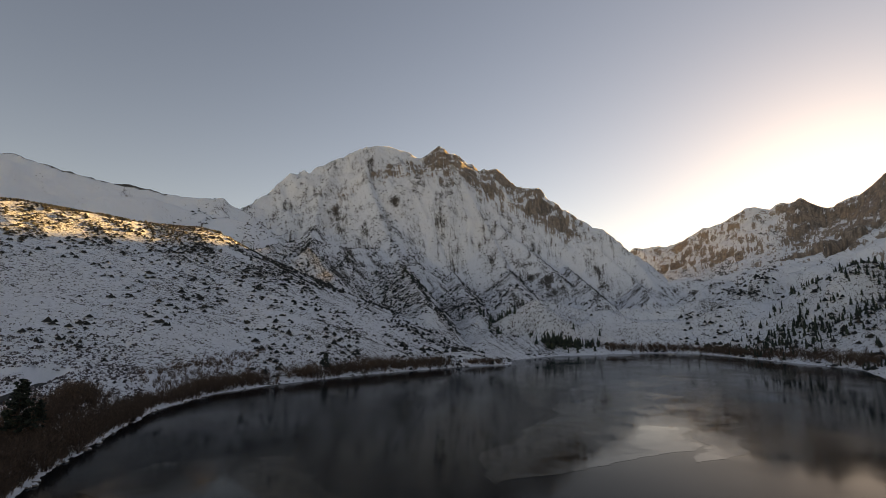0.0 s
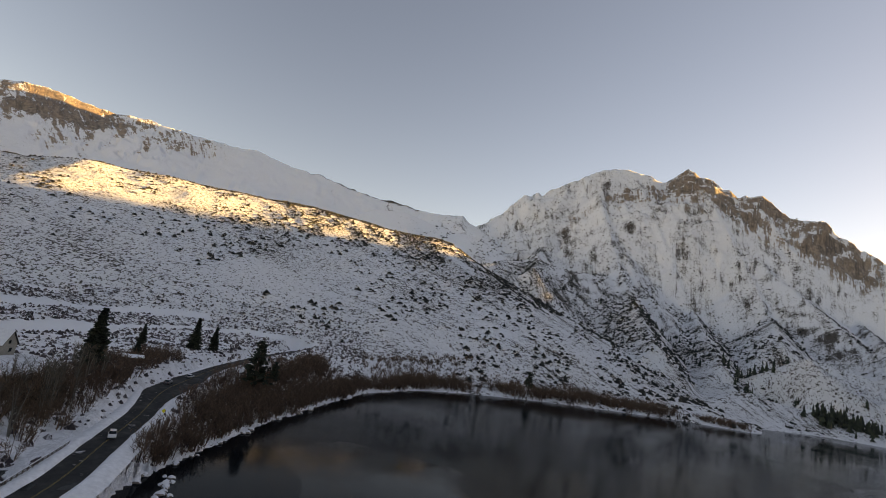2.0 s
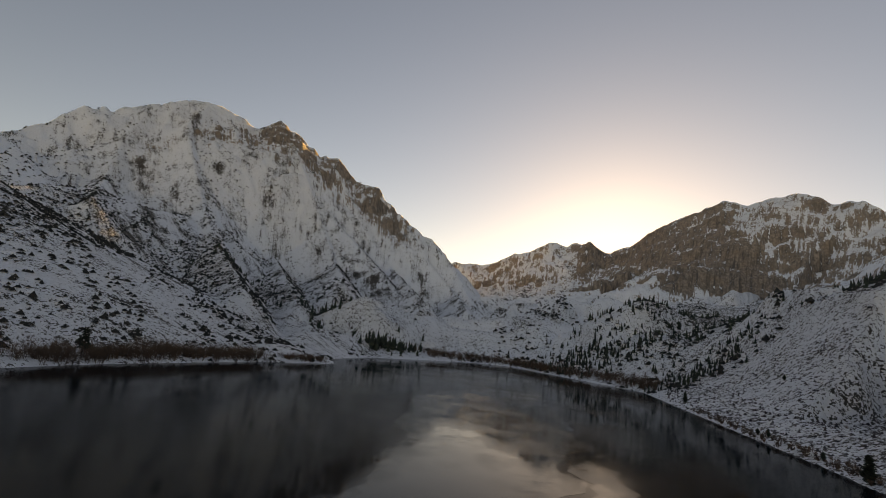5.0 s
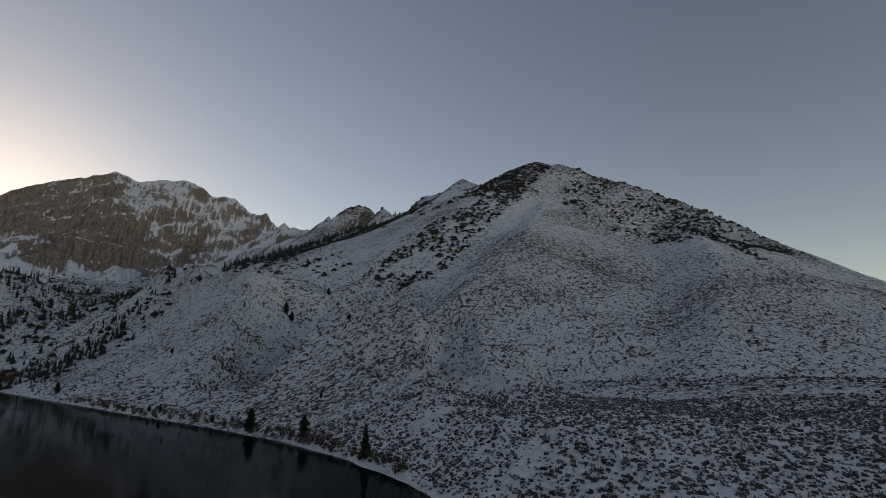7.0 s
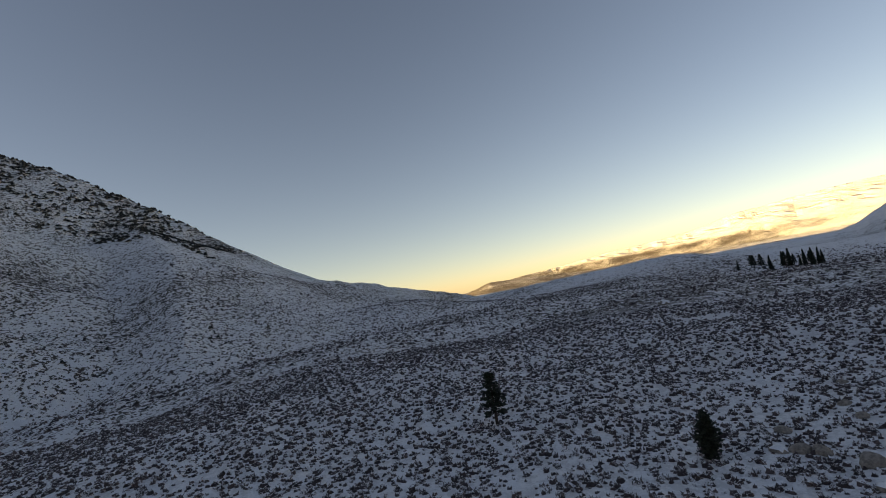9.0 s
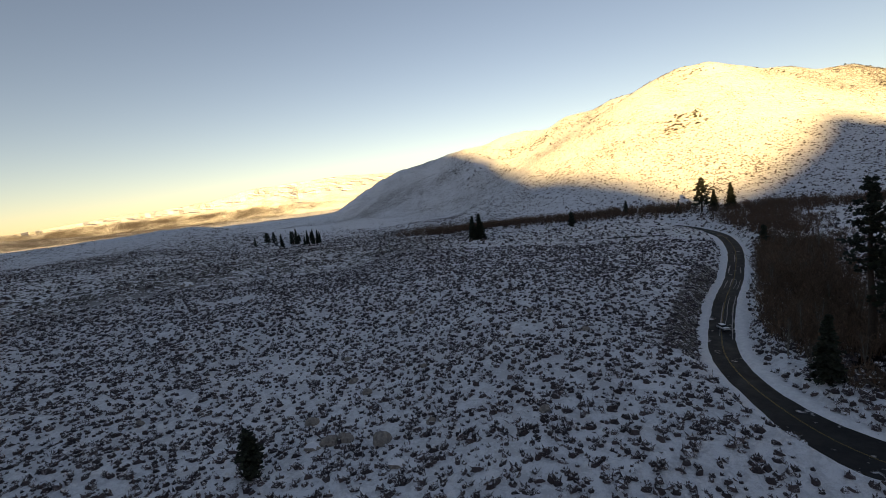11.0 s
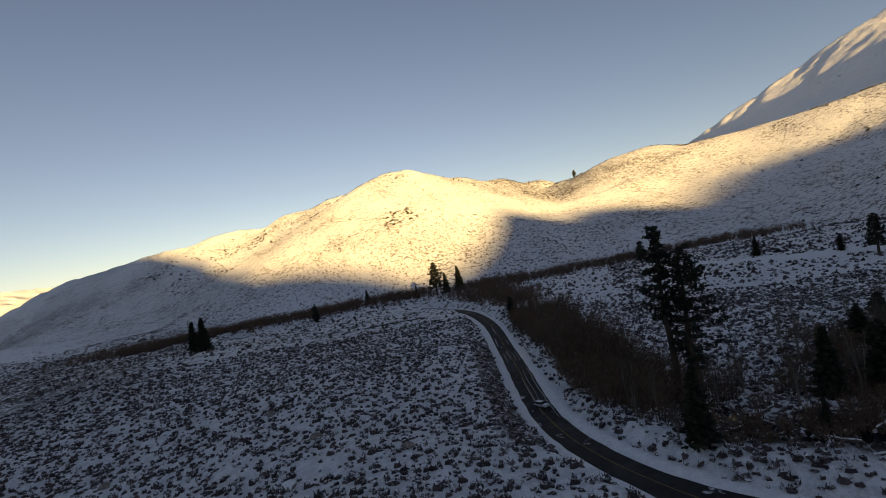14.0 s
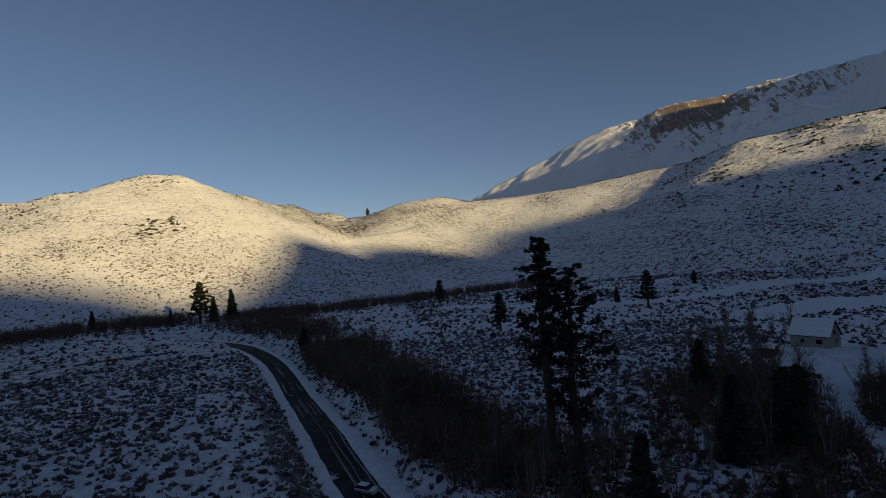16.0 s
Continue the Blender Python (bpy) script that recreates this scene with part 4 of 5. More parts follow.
def aspen(seed):
    """A leafless tree about 10 m tall, with thin upswept branches and twigs."""
    r = random.Random(seed)
    ob = thing("bare_tree", "", "tree")
    trunk, twigs = Shape(), Shape()
    for stem in range(r.randint(1, 3)):
        a = r.uniform(0, 6.28)
        lean = r.uniform(0.3, 1.5)
        pts = [(math.cos(a) * lean * t ** 1.3 + r.uniform(-0.1, 0.1), math.sin(a) * lean * t ** 1.3 + r.uniform(-0.1, 0.1), -0.3 + 9.6 * t) for t in (0, 0.2, 0.4, 0.6, 0.8, 1.0)]
        trunk.tube(pts, [0.15, 0.125, 0.10, 0.07, 0.045, 0.015], 6)
        for i in range(26):
            t = r.uniform(0.25, 0.97)
            z = -0.3 + 9.6 * t
            x, y = np.interp(z, [q[2] for q in pts], [q[0] for q in pts]), np.interp(z, [q[2] for q in pts], [q[1] for q in pts])
            b, long = r.uniform(0, 6.28), r.uniform(0.8, 2.3) * (1.15 - 0.6 * t)
            tip = Vector((x + math.cos(b) * long * 0.75, y + math.sin(b) * long * 0.75, z + long * 0.85))
            root = Vector((x, y, z))
            twigs.tube([tuple(root), tuple(root.lerp(tip, 0.5) + Vector((0, 0, -0.1))), tuple(tip)], [0.04, 0.028, 0.012], 3, False)
            for _ in range(9):
                p = root.lerp(tip, r.uniform(0.25, 1.0))
                d = Vector((r.uniform(-1, 1), r.uniform(-1, 1), r.uniform(0.1, 1.3))).normalized() * r.uniform(0.35, 0.9)
                e = d.orthogonal().normalized() * 0.018
                twigs.add([tuple(p - e), tuple(p + e), tuple(p + d)], [(0, 1, 2)])
    part("trunk", trunk, MAT_ASPEN, ob, "", True)
    part("crown", twigs, MAT_TWIG_PALE, ob, "bare thin branches")
    return ob


# two great pines by the creek, each a shape of its own
def great_pine(x, y, height, seed, label, wide, bare):
    r = random.Random(seed)
    ob = thing("tall_pine", label, "tree", "tall pines")
    trunk, limbs, crown = Shape(), Shape(), Shape()
    side = -1 if seed % 2 else 1
    pts = [(0.15 * math.sin(i * 0.9 + seed), 0.12 * math.cos(i * 1.3 + seed), -0.4 + (height + 0.2) * i / 9) for i in range(10)]
    trunk.tube(pts, [0.62 * (1 - i / 9.6) + 0.04 for i in range(10)], 10)
    for i in range(64):
        t = (i + r.uniform(-1, 2)) / 66
        z = height * (bare + (0.99 - bare) * t)
        reach = wide * ((1 - t) ** 0.55 + 0.22) * r.uniform(0.25, 1.2) * (0.6 if t < 0.12 else 1)
        for j in range(r.randint(1, 3)):
            a = r.uniform(0, 6.28)
            z = min(height * 0.985, z + r.uniform(0, 0.3))
            long = reach * r.uniform(0.6, 1.1) * (1.25 if math.cos(a) * side < 0 else 0.7)
            root = Vector((np.interp(z, [q[2] for q in pts], [q[0] for q in pts]), np.interp(z, [q[2] for q in pts], [q[1] for q in pts]), z))
            tip = root + Vector((math.cos(a) * long, math.sin(a) * long, long * r.uniform(-0.25, 0.35)))
            mid = root.lerp(tip, 0.55) + Vector((0, 0, -0.12 * long))
            limbs.tube([tuple(root), tuple(mid), tuple(tip)], [0.11 * (1.2 - t), 0.06, 0.02], 4, False)
            for q in range(int(4 + long * 4.0)):
                u = 0.5 + 0.54 * r.random()
                p = (root.lerp(mid, u / 0.55) if u < 0.55 else mid.lerp(tip, (u - 0.55) / 0.45)) + Vector((r.uniform(-1, 1), r.uniform(-1, 1), r.uniform(-0.3, 0.9))) * 0.42
                tuft(crown, p, r.uniform(0.22, 0.46), r)
    trunk.add(limbs.v, limbs.f)
    part("trunk", trunk, MAT_BARK, ob, "thick straight trunk", True)
    part("crown", crown, MAT_NEEDLE, ob, "ragged open crown of dark needles")
    ob.matrix_basis = at(x, y, height_at(x, y) - 0.1)


great_pine(-48.5, -62.5, 27.3, 3, "tall old pine with bare lower trunk beside the creek", 2.7, 0.47)
great_pine(-50.0, -60.0, 23.5, 4, "tall pine with long drooping limbs beside the creek", 4.4, 0.22)

# x, y, height, kind
NEAR_TREES = [(-36, -46, 8.8, "fir"), (-57, -46, 9, "fir"), (-61, -42, 9, "round"), (-47, -40, 3.8, "fir"), (-81, -57, 6.5, "round"), (-106, -30.5, 13, "fir"),
              (67, -7, 9.8, "pine"), (31.2, -19.5, 6.3, "round"), (-72, -43, 7.4, "round"), (-93, -61, 6, "round"), (-126, 3, 14, "pine"), (-138, 9, 7.2, "pine")]
MID_TREES = [(-157, -196, 11.7, "pine"), (-113, -123, 11.4, "pine"), (-159, -137, 7.4, "fir"), (41, -189, 11.0, "fir"), (38.5, -192, 12.0, "fir"), (-2, -225, 7.8, "round"),
             (-31, -264, 8.0, "fir"), (-66, -247, 17.5, "pine"), (-72, -249, 11, "fir"), (-80, -250, 13.5, "fir"), (-56, -252, 6.5, "fir"), (-61, -146, 6, "round"),
             (-418, -625, 12, "round"), (-157, -97, 12, "pine"), (-162, -110, 5.6, "fir"), (-212, -101, 5.6, "round"), (-170, -15, 10.5, "fir"), (-178, -9, 8.6, "fir"),
             (-138, -27, 5.6, "fir"), (-221, 158, 11.5, "pine"), (-168, -30, 6.5, "fir")]
SHORE_TREES = [(61, 168, 7.6, "round"), (64, 143, 6.0, "round"), (61, 112, 7.5, "fir"), (45, 345, 6.2, "round"), (160, 318, 8.2, "round"), (163, 315, 7, "round"), (201, 327, 5.9, "round"),
               (207, 323, 5, "round"), (126, 204, 3.6, "round"), (87, 168, 2.4, "round"), (90, 319, 3.4, "round"), (60, 193, 3, "round"), (56, 230, 3.2, "round"), (54, 236, 2.6, "round")]
LABELS = {"pine": "dark green open-crowned pine in thin snow", "fir": "dark narrow conifer in thin snow", "round": "dark bushy conifer in thin snow"}
for k, (x, y, h, kind) in enumerate(NEAR_TREES + MID_TREES):
    plant(kind, x, y, h, LABELS[kind] + (" near the road" if k < len(NEAR_TREES) else " on the valley floor"), k, wide=1.6 if kind == "fir" else 1.2)
for k, (x, y, h, kind) in enumerate(SHORE_TREES):
    plant(kind, x, y, h, LABELS[kind] + " above the lake shore", k + 2, wide=1.25)
# a grove by the far bend of the road
for k in range(16):
    a = random.Random(k)
    x, y = 226 + a.uniform(-34, 30), -322 + a.uniform(-14, 14)
    plant("fir" if k % 3 else "pine", x, y, a.uniform(7, 13.5), "dark conifer in a grove by the road bend", k + 1, group="far grove", wide=1.1)
# a dark conifer by the road railing and aspens between the willows
plant("round", -50.5, -14.5, 4.2, "dark bushy conifer beside the road railing", 4)
for k in range(34):
    a = random.Random(900 + k)
    t = a.random()
    x, y = -41 - 22 * t + a.gauss(0, 3.5), -48 - 90 * t + a.gauss(0, 3)
    if not near_road(np.array([x]), np.array([y]), 5.5)[0]:
        plant("aspen", x, y, a.uniform(4.5, 8), "leafless grey-brown aspen among creek willows", k, "bare_tree", "bare aspens")
# leafless aspens round the cabin and along the creek
for k in range(80):
    a = random.Random(100 + k)
    x, y = ((-88 + a.gauss(0, 9), -28 + a.gauss(0, 5)) if k < 30 else (-68 + a.gauss(0, 10), -47 + a.gauss(0, 8)) if k < 62 else (-100 + a.uniform(-12, 14), -58 + a.uniform(-8, 8)))
    if near_road(np.array([x]), np.array([y]), 8)[0] or math.hypot(x + 100, y + 43) < 8 or on_snow_lane(np.array([x]), np.array([y]))[0]:
        continue
    plant("aspen", x, y, a.uniform(4.5, 8.5), "leafless grey aspen with thin upswept branches in snow", k, "bare_tree", "bare aspens")


# ---- willow thickets: bare reddish stems ----
def thicket(name, spots, mat, label, seed, fat=0.028):
    """One mesh of many leafless bushes. spots: rows x, y, z, height."""
    r = np.random.RandomState(seed)
    p = np.asarray(spots, float)
    n, stems, twigs = len(p), 12, 88
    # stems: thin blades from the foot outwards
    a, lean = r.uniform(0, 2 * np.pi, (n, stems)), r.uniform(0.05, 0.55, (n, stems))
    hh = p[:, 3:4] * r.uniform(0.6, 1.05, (n, stems))
    foot = np.stack([0.18 * np.cos(a) * p[:, 3:4], 0.18 * np.sin(a) * p[:, 3:4], np.full(a.shape, -0.15)], -1)
    tip = np.stack([lean * hh * np.cos(a), lean * hh * np.sin(a), hh], -1) + foot
    w = 0.022 + 0.006 * p[:, 3:4]
    wide = np.stack([-np.sin(a) * w, np.cos(a) * w, 0 * a], -1)
    s = np.stack([foot - 1.6 * wide, foot + 1.6 * wide, tip], 2) + p[:, None, None, :3]
    sv = s.reshape(-1, 3)
    sf = np.arange(len(sv)).reshape(-1, 3)
    # twigs: fine blades off the stems
    pick = r.randint(0, stems, (n, twigs))
    u = r.uniform(0.3, 1.0, (n, twigs))[..., None]
    rows = np.arange(n)[:, None]
    q = foot[rows, pick] * (1 - u) + tip[rows, pick] * u
    d = r.normal(0, 1, (n, twigs, 3))
    d[..., 2] = np.abs(d[..., 2]) + 0.4
    d *= (0.27 * p[:, 3])[:, None, None] / np.linalg.norm(d, axis=-1, keepdims=True)
    e = np.cross(d, r.normal(0, 1, d.shape))
    e *= fat / (np.linalg.norm(e, axis=-1, keepdims=True) + 1e-9)
    t = np.stack([q - e, q + e, q + d], 2) + p[:, None, None, :3]
    tv = t.reshape(-1, 3)
    tf = np.arange(len(tv)).reshape(-1, 3) + len(sv)
    v, f = np.vstack([sv, tv]), np.vstack([sf, tf])
    mesh = bpy.data.meshes.new(name)
    mesh.vertices.add(len(v))
    mesh.vertices.foreach_set("co", (v * UNIT).astype(np.float32).ravel())
    mesh.loops.add(f.size)
    mesh.loops.foreach_set("vertex_index", f.astype(np.int32).ravel())
    mesh.polygons.add(len(f))
    mesh.polygons.foreach_set("loop_start", np.arange(0, f.size, 3, dtype=np.int32))
    mesh.update(calc_edges=True)
    mesh.materials.append(mat)
    return tagged(new(name, mesh), label, "bushes", kind="stuff")


def belt(line, width, count, lo, hi, seed, clear=6.5):
    """Spots scattered along a line."""
    r = np.random.RandomState(seed)
    p = np.array(line, float)
    seg = np.hypot(*np.diff(p, axis=0).T)
    run = np.concatenate([[0], np.cumsum(seg)])
    s = r.uniform(0, run[-1], count)
    x, y = np.interp(s, run, p[:, 0]), np.interp(s, run, p[:, 1])
    x, y = x + r.normal(0, width, count), y + r.normal(0, width, count)
    z = ground(x, y)
    ok = (z > 0.3) & ~near_road(x, y, clear) & (np.hypot(x + 100, y + 43) > 8) & ~on_snow_lane(x, y)
    return np.stack([x, y, z, r.uniform(lo, hi, count)], 1)[ok]


thicket("shore_willows", np.vstack([belt([(-96, -8), (-122, -1), (-150, 13), (-186, 32)], 3.6, 620, 1.6, 3.8, 21, 4.8), belt([(-62, -15), (-90, -3), (-120, 10), (-146, 27), (-178, 50)], 4.0, 1250, 1.6, 3.8, 1, 4.8), belt([(-176, 55), (-203, 84), (-213, 115)], 4.5, 520, 2.0, 4.6, 2),
                                    belt([(-215, 130), (-219, 200), (-209, 262)], 4.2, 420, 3.0, 6.5, 3), belt([(-203, 275), (-190, 304)], 2.5, 120, 1.8, 3.6, 4),
                                    belt([(-190, 62), (-230, 80), (-246, 130)], 9, 320, 1.2, 2.6, 6)]),
        MAT_TWIG, "reddish-brown leafless willow thicket along the snowy shore", 11, 0.048)
thicket("creek_willows", np.vstack([belt([(-45, -62), (-48, -80), (-54, -105), (-66, -140)], 5.5, 760, 2.6, 5.8, 7), belt([(-60, -42), (-75, -55), (-80, -30)], 9, 260, 1.2, 3.4, 8),
                                    belt([(-66, -44), (-78, -52), (-92, -56)], 4.5, 170, 1.5, 3.6, 18), belt([(-76, -32), (-88, -33)], 2.6, 90, 2.4, 4.6, 19), belt([(-50, -34), (-60, -38), (-70, -45)], 4, 120, 1.2, 3.0, 20), belt([(-50, -38), (-44, -43), (-41, -50)], 3.0, 75, 0.8, 2.0, 22, 5.5),
                                    belt([(-48, -13.5), (-54, -12.5)], 1.2, 16, 2.0, 3.0, 16)]),
        MAT_TWIG_TAN, "dense brown leafless willows along the creek", 12, 0.044)
thicket("valley_willows", np.vstack([belt([(-70, -150), (-75, -200), (-95, -255), (-180, -235), (-260, -200)], 9, 1100, 2.0, 4.8, 9), belt([(-60, -262), (20, -262), (100, -275)], 9, 950, 2.0, 5.0, 10),
                                     belt([(-90, -28), (-108, -26), (-128, -25), (-150, -20)], 4.0, 260, 1.6, 3.6, 13)]),
        MAT_TWIG, "brown leafless willow scrub across the valley floor", 13, 0.05)
thicket("far_shore_willows", np.vstack([belt([(-190, 520), (-150, 576), (-104, 592), (-60, 546), (0, 482), (38, 432)], 6, 700, 3.0, 6.5, 14), belt([(59, 96), (64, 140), (60, 190), (53, 240), (44, 310)], 1.6, 260, 0.8, 2.0, 15)]),
        MAT_TWIG, "dark belt of leafless willows on the lake edge", 14, 0.08)


# ---- sagebrush and mountain shrubs ----
def build_sage():
    r = np.random.RandomState(5)
    n, n2, n3 = 60000, 42000, 14000
    rad, a = np.sqrt(r.uniform(3 ** 2, 165 ** 2, n)), np.radians(r.uniform(8, 245, n))
    x, y = rad * np.sin(a), rad * np.cos(a)
    rad, a = np.sqrt(r.uniform(145 ** 2, 450 ** 2, n2)), np.radians(r.uniform(6, 218, n2))
    x, y = np.concatenate([x, rad * np.sin(a)]), np.concatenate([y, rad * np.cos(a)])
    rad, a = np.sqrt(r.uniform(60 ** 2, 290 ** 2, n3)), np.radians(r.uniform(215, 285, n3))
    x, y = np.concatenate([x, rad * np.sin(a)]), np.concatenate([y, rad * np.cos(a)])
    z = np.concatenate([ground(x[i:i + 20000], y[i:i + 20000]) for i in range(0, len(x), 20000)])
    patch = fbm(x / 14, y / 14, 3, 33)
    ok = (z > 0.7) & ~near_road(x, y, 3.9) & (patch > -0.72 + 0.40 * r.rand(len(x))) & (np.hypot(x + 100, y + 43) > 9)
    # the cleared snowfields above the cabin stay bare
    ok &= ~on_snow_lane(x, y)
    size = (0.26 + 0.48 * r.rand(len(x)) ** 1.6) * np.where(np.hypot(x, y) > 165, 1.2, 1.0)
    spots, near = np.stack([x, y, z, size], 1), np.arange(len(x)) < n
    tagged(new("sagebrush", scatter_mesh("sagebrush", spots[ok & near], SAGE_V, SAGE_F, MAT_SAGE, 6, 0.30, (0.6, 1.1))), "low grey-brown sagebrush poking through snow", "bushes", kind="stuff")
    tagged(new("far_sagebrush", scatter_mesh("far_sagebrush", spots[ok & ~near], TENT_V, TENT_F, MAT_SAGE, 7, 0.42, (0.8, 1.35))), "low grey-brown sagebrush across the snowy slopes", "bushes", kind="stuff")


build_sage()


def build_shrubs():
    r = np.random.RandomState(8)
    rows = []

    def field(cx, cy, sx, sy, turn, count, lo, hi, streak, cut, zlo=0.8, zhi=900):
        u, v = r.uniform(-1, 1, count), r.uniform(-1, 1, count)
        t = radians(turn)
        x, y = cx + u * sx * math.cos(t) - v * sy * math.sin(t), cy + u * sx * math.sin(t) + v * sy * math.cos(t)
        # clumped in bands that run down the slope
        k = 1.5 * fbm((u * sx) / streak[0], (v * sy) / streak[1], 3, 55) + 0.25 * r.rand(count)
        z = np.concatenate([ground(x[i:i + 20000], y[i:i + 20000]) for i in range(0, count, 20000)])
        k = k - 0.4 * np.maximum(np.abs(u), np.abs(v)) ** 4
        ok = (k > cut) & (z > zlo) & (z < zhi) & ~near_road(x, y, 9)
        rows.append(np.stack([x, y, z, r.uniform(lo, hi, count)], 1)[ok])

    field(-470, 330, 330, 260, -38, 9000, 1.0, 2.4, (120, 17), 0.10)         # lower south slopes
    field(-500, 40, 120, 320, 0, 3800, 0.8, 2.0, (60, 30), 0.16, 45)          # moraine front
    field(-535, 190, 85, 190, 0, 6200, 0.8, 1.9, (70, 13), 0.06, 30)         # moraine, lake side
    field(-592, 100, 40, 360, 0, 8200, 0.8, 1.9, (40, 40), -0.10, 60)          # moraine crest
    field(-900, 950, 800, 620, -42, 13000, 1.6, 4.2, (260, 24), 0.14)         # south peak
    field(-720, 520, 300, 200, -42, 5200, 1.2, 2.8, (180, 18), 0.08)          # bench
    field(618, 300, 38, 300, 4, 1900, 0.9, 2.2, (60, 30), -0.05, 120)           # north hill crest
    field(570, 190, 72, 130, -10, 1900, 1.2, 3.0, (26, 26), 0.0, 95)        # trees under the crest
    field(550, 378, 75, 40, 8, 1000, 1.2, 3.0, (26, 20), -0.05, 120)            # head of the dark rib
    field(420, 362, 150, 34, 6, 1700, 1.1, 3.0, (34, 18), 0.05, 60)           # dark rib
    field(420, 560, 170, 44, 3, 3600, 1.0, 2.6, (80, 16), 0.12, 40)           # north spur
    field(600, 820, 50, 110, 0, 1500, 1.2, 3.0, (60, 30), 0.0, 150)           # knob
    field(330, 180, 200, 200, 0, 500, 0.6, 1.4, (60, 60), 0.12)               # north slope
    field(-130, -700, 420, 45, 0, 1500, 0.7, 1.7, (50, 40), 0.05, 60)        # east hill crest
    field(-430, -600, 110, 60, 0, 500, 0.7, 1.7, (50, 40), 0.05, 60)
    field(-530, -470, 55, 150, 0, 1800, 0.6, 1.5, (40, 40), 0.02, 80)        # moraine crest towards the hill
    field(-600, -200, 40, 150, 0, 2400, 0.6, 1.6, (40, 40), 0.02, 80)
    field(-130, -640, 380, 90, 0, 1000, 0.8, 1.9, (60, 60), 0.16, 20)          # east hill
    field(-100, -452, 22, 20, 10, 60, 1.0, 2.2, (30, 30), -0.1, 10)          # clump on the east hill
    field(-330, -120, 240, 200, 0, 300, 0.7, 1.6, (60, 60), 0.05, 6)          # snowy flat under the moraine
    field(180, 700, 380, 300, 0, 5200, 1.4, 3.6, (70, 70), 0.12)              # basin floor
    spots = np.vstack(rows)
    tagged(new("mountain_shrubs", scatter_mesh("mountain_shrubs", spots, TENT_V, TENT_F, MAT_SHRUB, 9, 0.35, (0.7, 1.3))), "scattered dark shrubs and dwarf trees on snowy slopes", "bushes", kind="stuff")


build_shrubs()


def build_far_conifers():
    r = np.random.RandomState(12)
    verts, faces = [], []
    for k in range(4):
        z0, z1, w = 0.06 + 0.22 * k, 0.42 + 0.2 * k, 0.22 * (1 - k * 0.22)
        b = len(verts)
        verts += [(w * math.cos(t + k) * (1.15 if i % 2 else 0.8), w * math.sin(t + k) * (1.15 if i % 2 else 0.8), z0 - 0.03 * (i % 2)) for i, t in enumerate(np.arange(6) * math.pi / 3)] + [(0, 0, z1)]
        faces += [(b + i, b + (i + 1) % 6, b + 6) for i in range(6)]
    rows = []
    for cx, cy, sx, sy, count, lo, hi in ((-228, 478, 11, 26, 62, 8, 15), (-212, 500, 8, 16, 24, 7, 12), (-330, 530, 34, 26, 46, 7, 13), (-290, 480, 26, 22, 22, 6, 11), (-205, 520, 12, 40, 22, 5, 10),
                                          (0, 545, 70, 40, 330, 4, 9), (60, 620, 110, 70, 260, 5, 10), (70, 440, 40, 26, 150, 3, 7), (250, 640, 150, 60, 240, 5, 11), (430, 620, 130, 40, 200, 4, 9),
                                          (-1000, 480, 60, 90, 70, 8, 14), (-640, 700, 160, 60, 40, 6, 12)):
        x, y = cx + r.normal(0, 0.6, count) * sx, cy + r.normal(0, 0.6, count) * sy
        z = ground(x, y)
        rows.append(np.stack([x, y, z, r.uniform(lo, hi, count)], 1)[z > 0.4])
    tagged(new("far_conifers", scatter_mesh("far_conifers", np.vstack(rows), verts, faces, MAT_NEEDLE, 13, 0.22, (0.9, 1.1), sink=0.03)), "distant dark stands of conifers on snowy slopes", "trees", kind="stuff")


build_far_conifers()


# ---- boulders, logs ----
def boulder_mesh(seed):
    bm = bmesh.new()
    bmesh.ops.create_icosphere(bm, subdivisions=2, radius=1)
    for v in bm.verts:
        n = 1 + 0.42 * noise.noise(v.co * 0.9 + Vector((seed * 5.1, 0, 0))) + 0.16 * noise.noise(v.co * 2.6 + Vector((0, seed * 3.3, 0)))
        v.co = Vector((v.co.x * n, v.co.y * n * 0.82, max(v.co.z * n * 0.68, -0.35)))
    mesh = bpy.data.meshes.new("boulder")
    bm.to_mesh(mesh)
    mesh.materials.append(MAT_GRANITE)
    mesh.materials.append(MAT_SNOW)
    return mesh


BOULDERS = [boulder_mesh(k) for k in range(4)]
SNOWY = [m.copy() for m in BOULDERS]
for m in SNOWY:
    for p in m.polygons:
        p.material_index = 1 if p.normal.z > 0.45 else 0


def boulder(x, y, size, k, snowy, label, group, z=None):
    ob = new("boulder", (SNOWY if snowy else BOULDERS)[k % 4])
    ob.matrix_basis = at(x, y, (height_at(x, y) if z is None else z) + 0.12 * size, k * 67 % 360) @ Matrix.Scale(size * UNIT, 4)
    tagged(ob, label, "boulder", group)


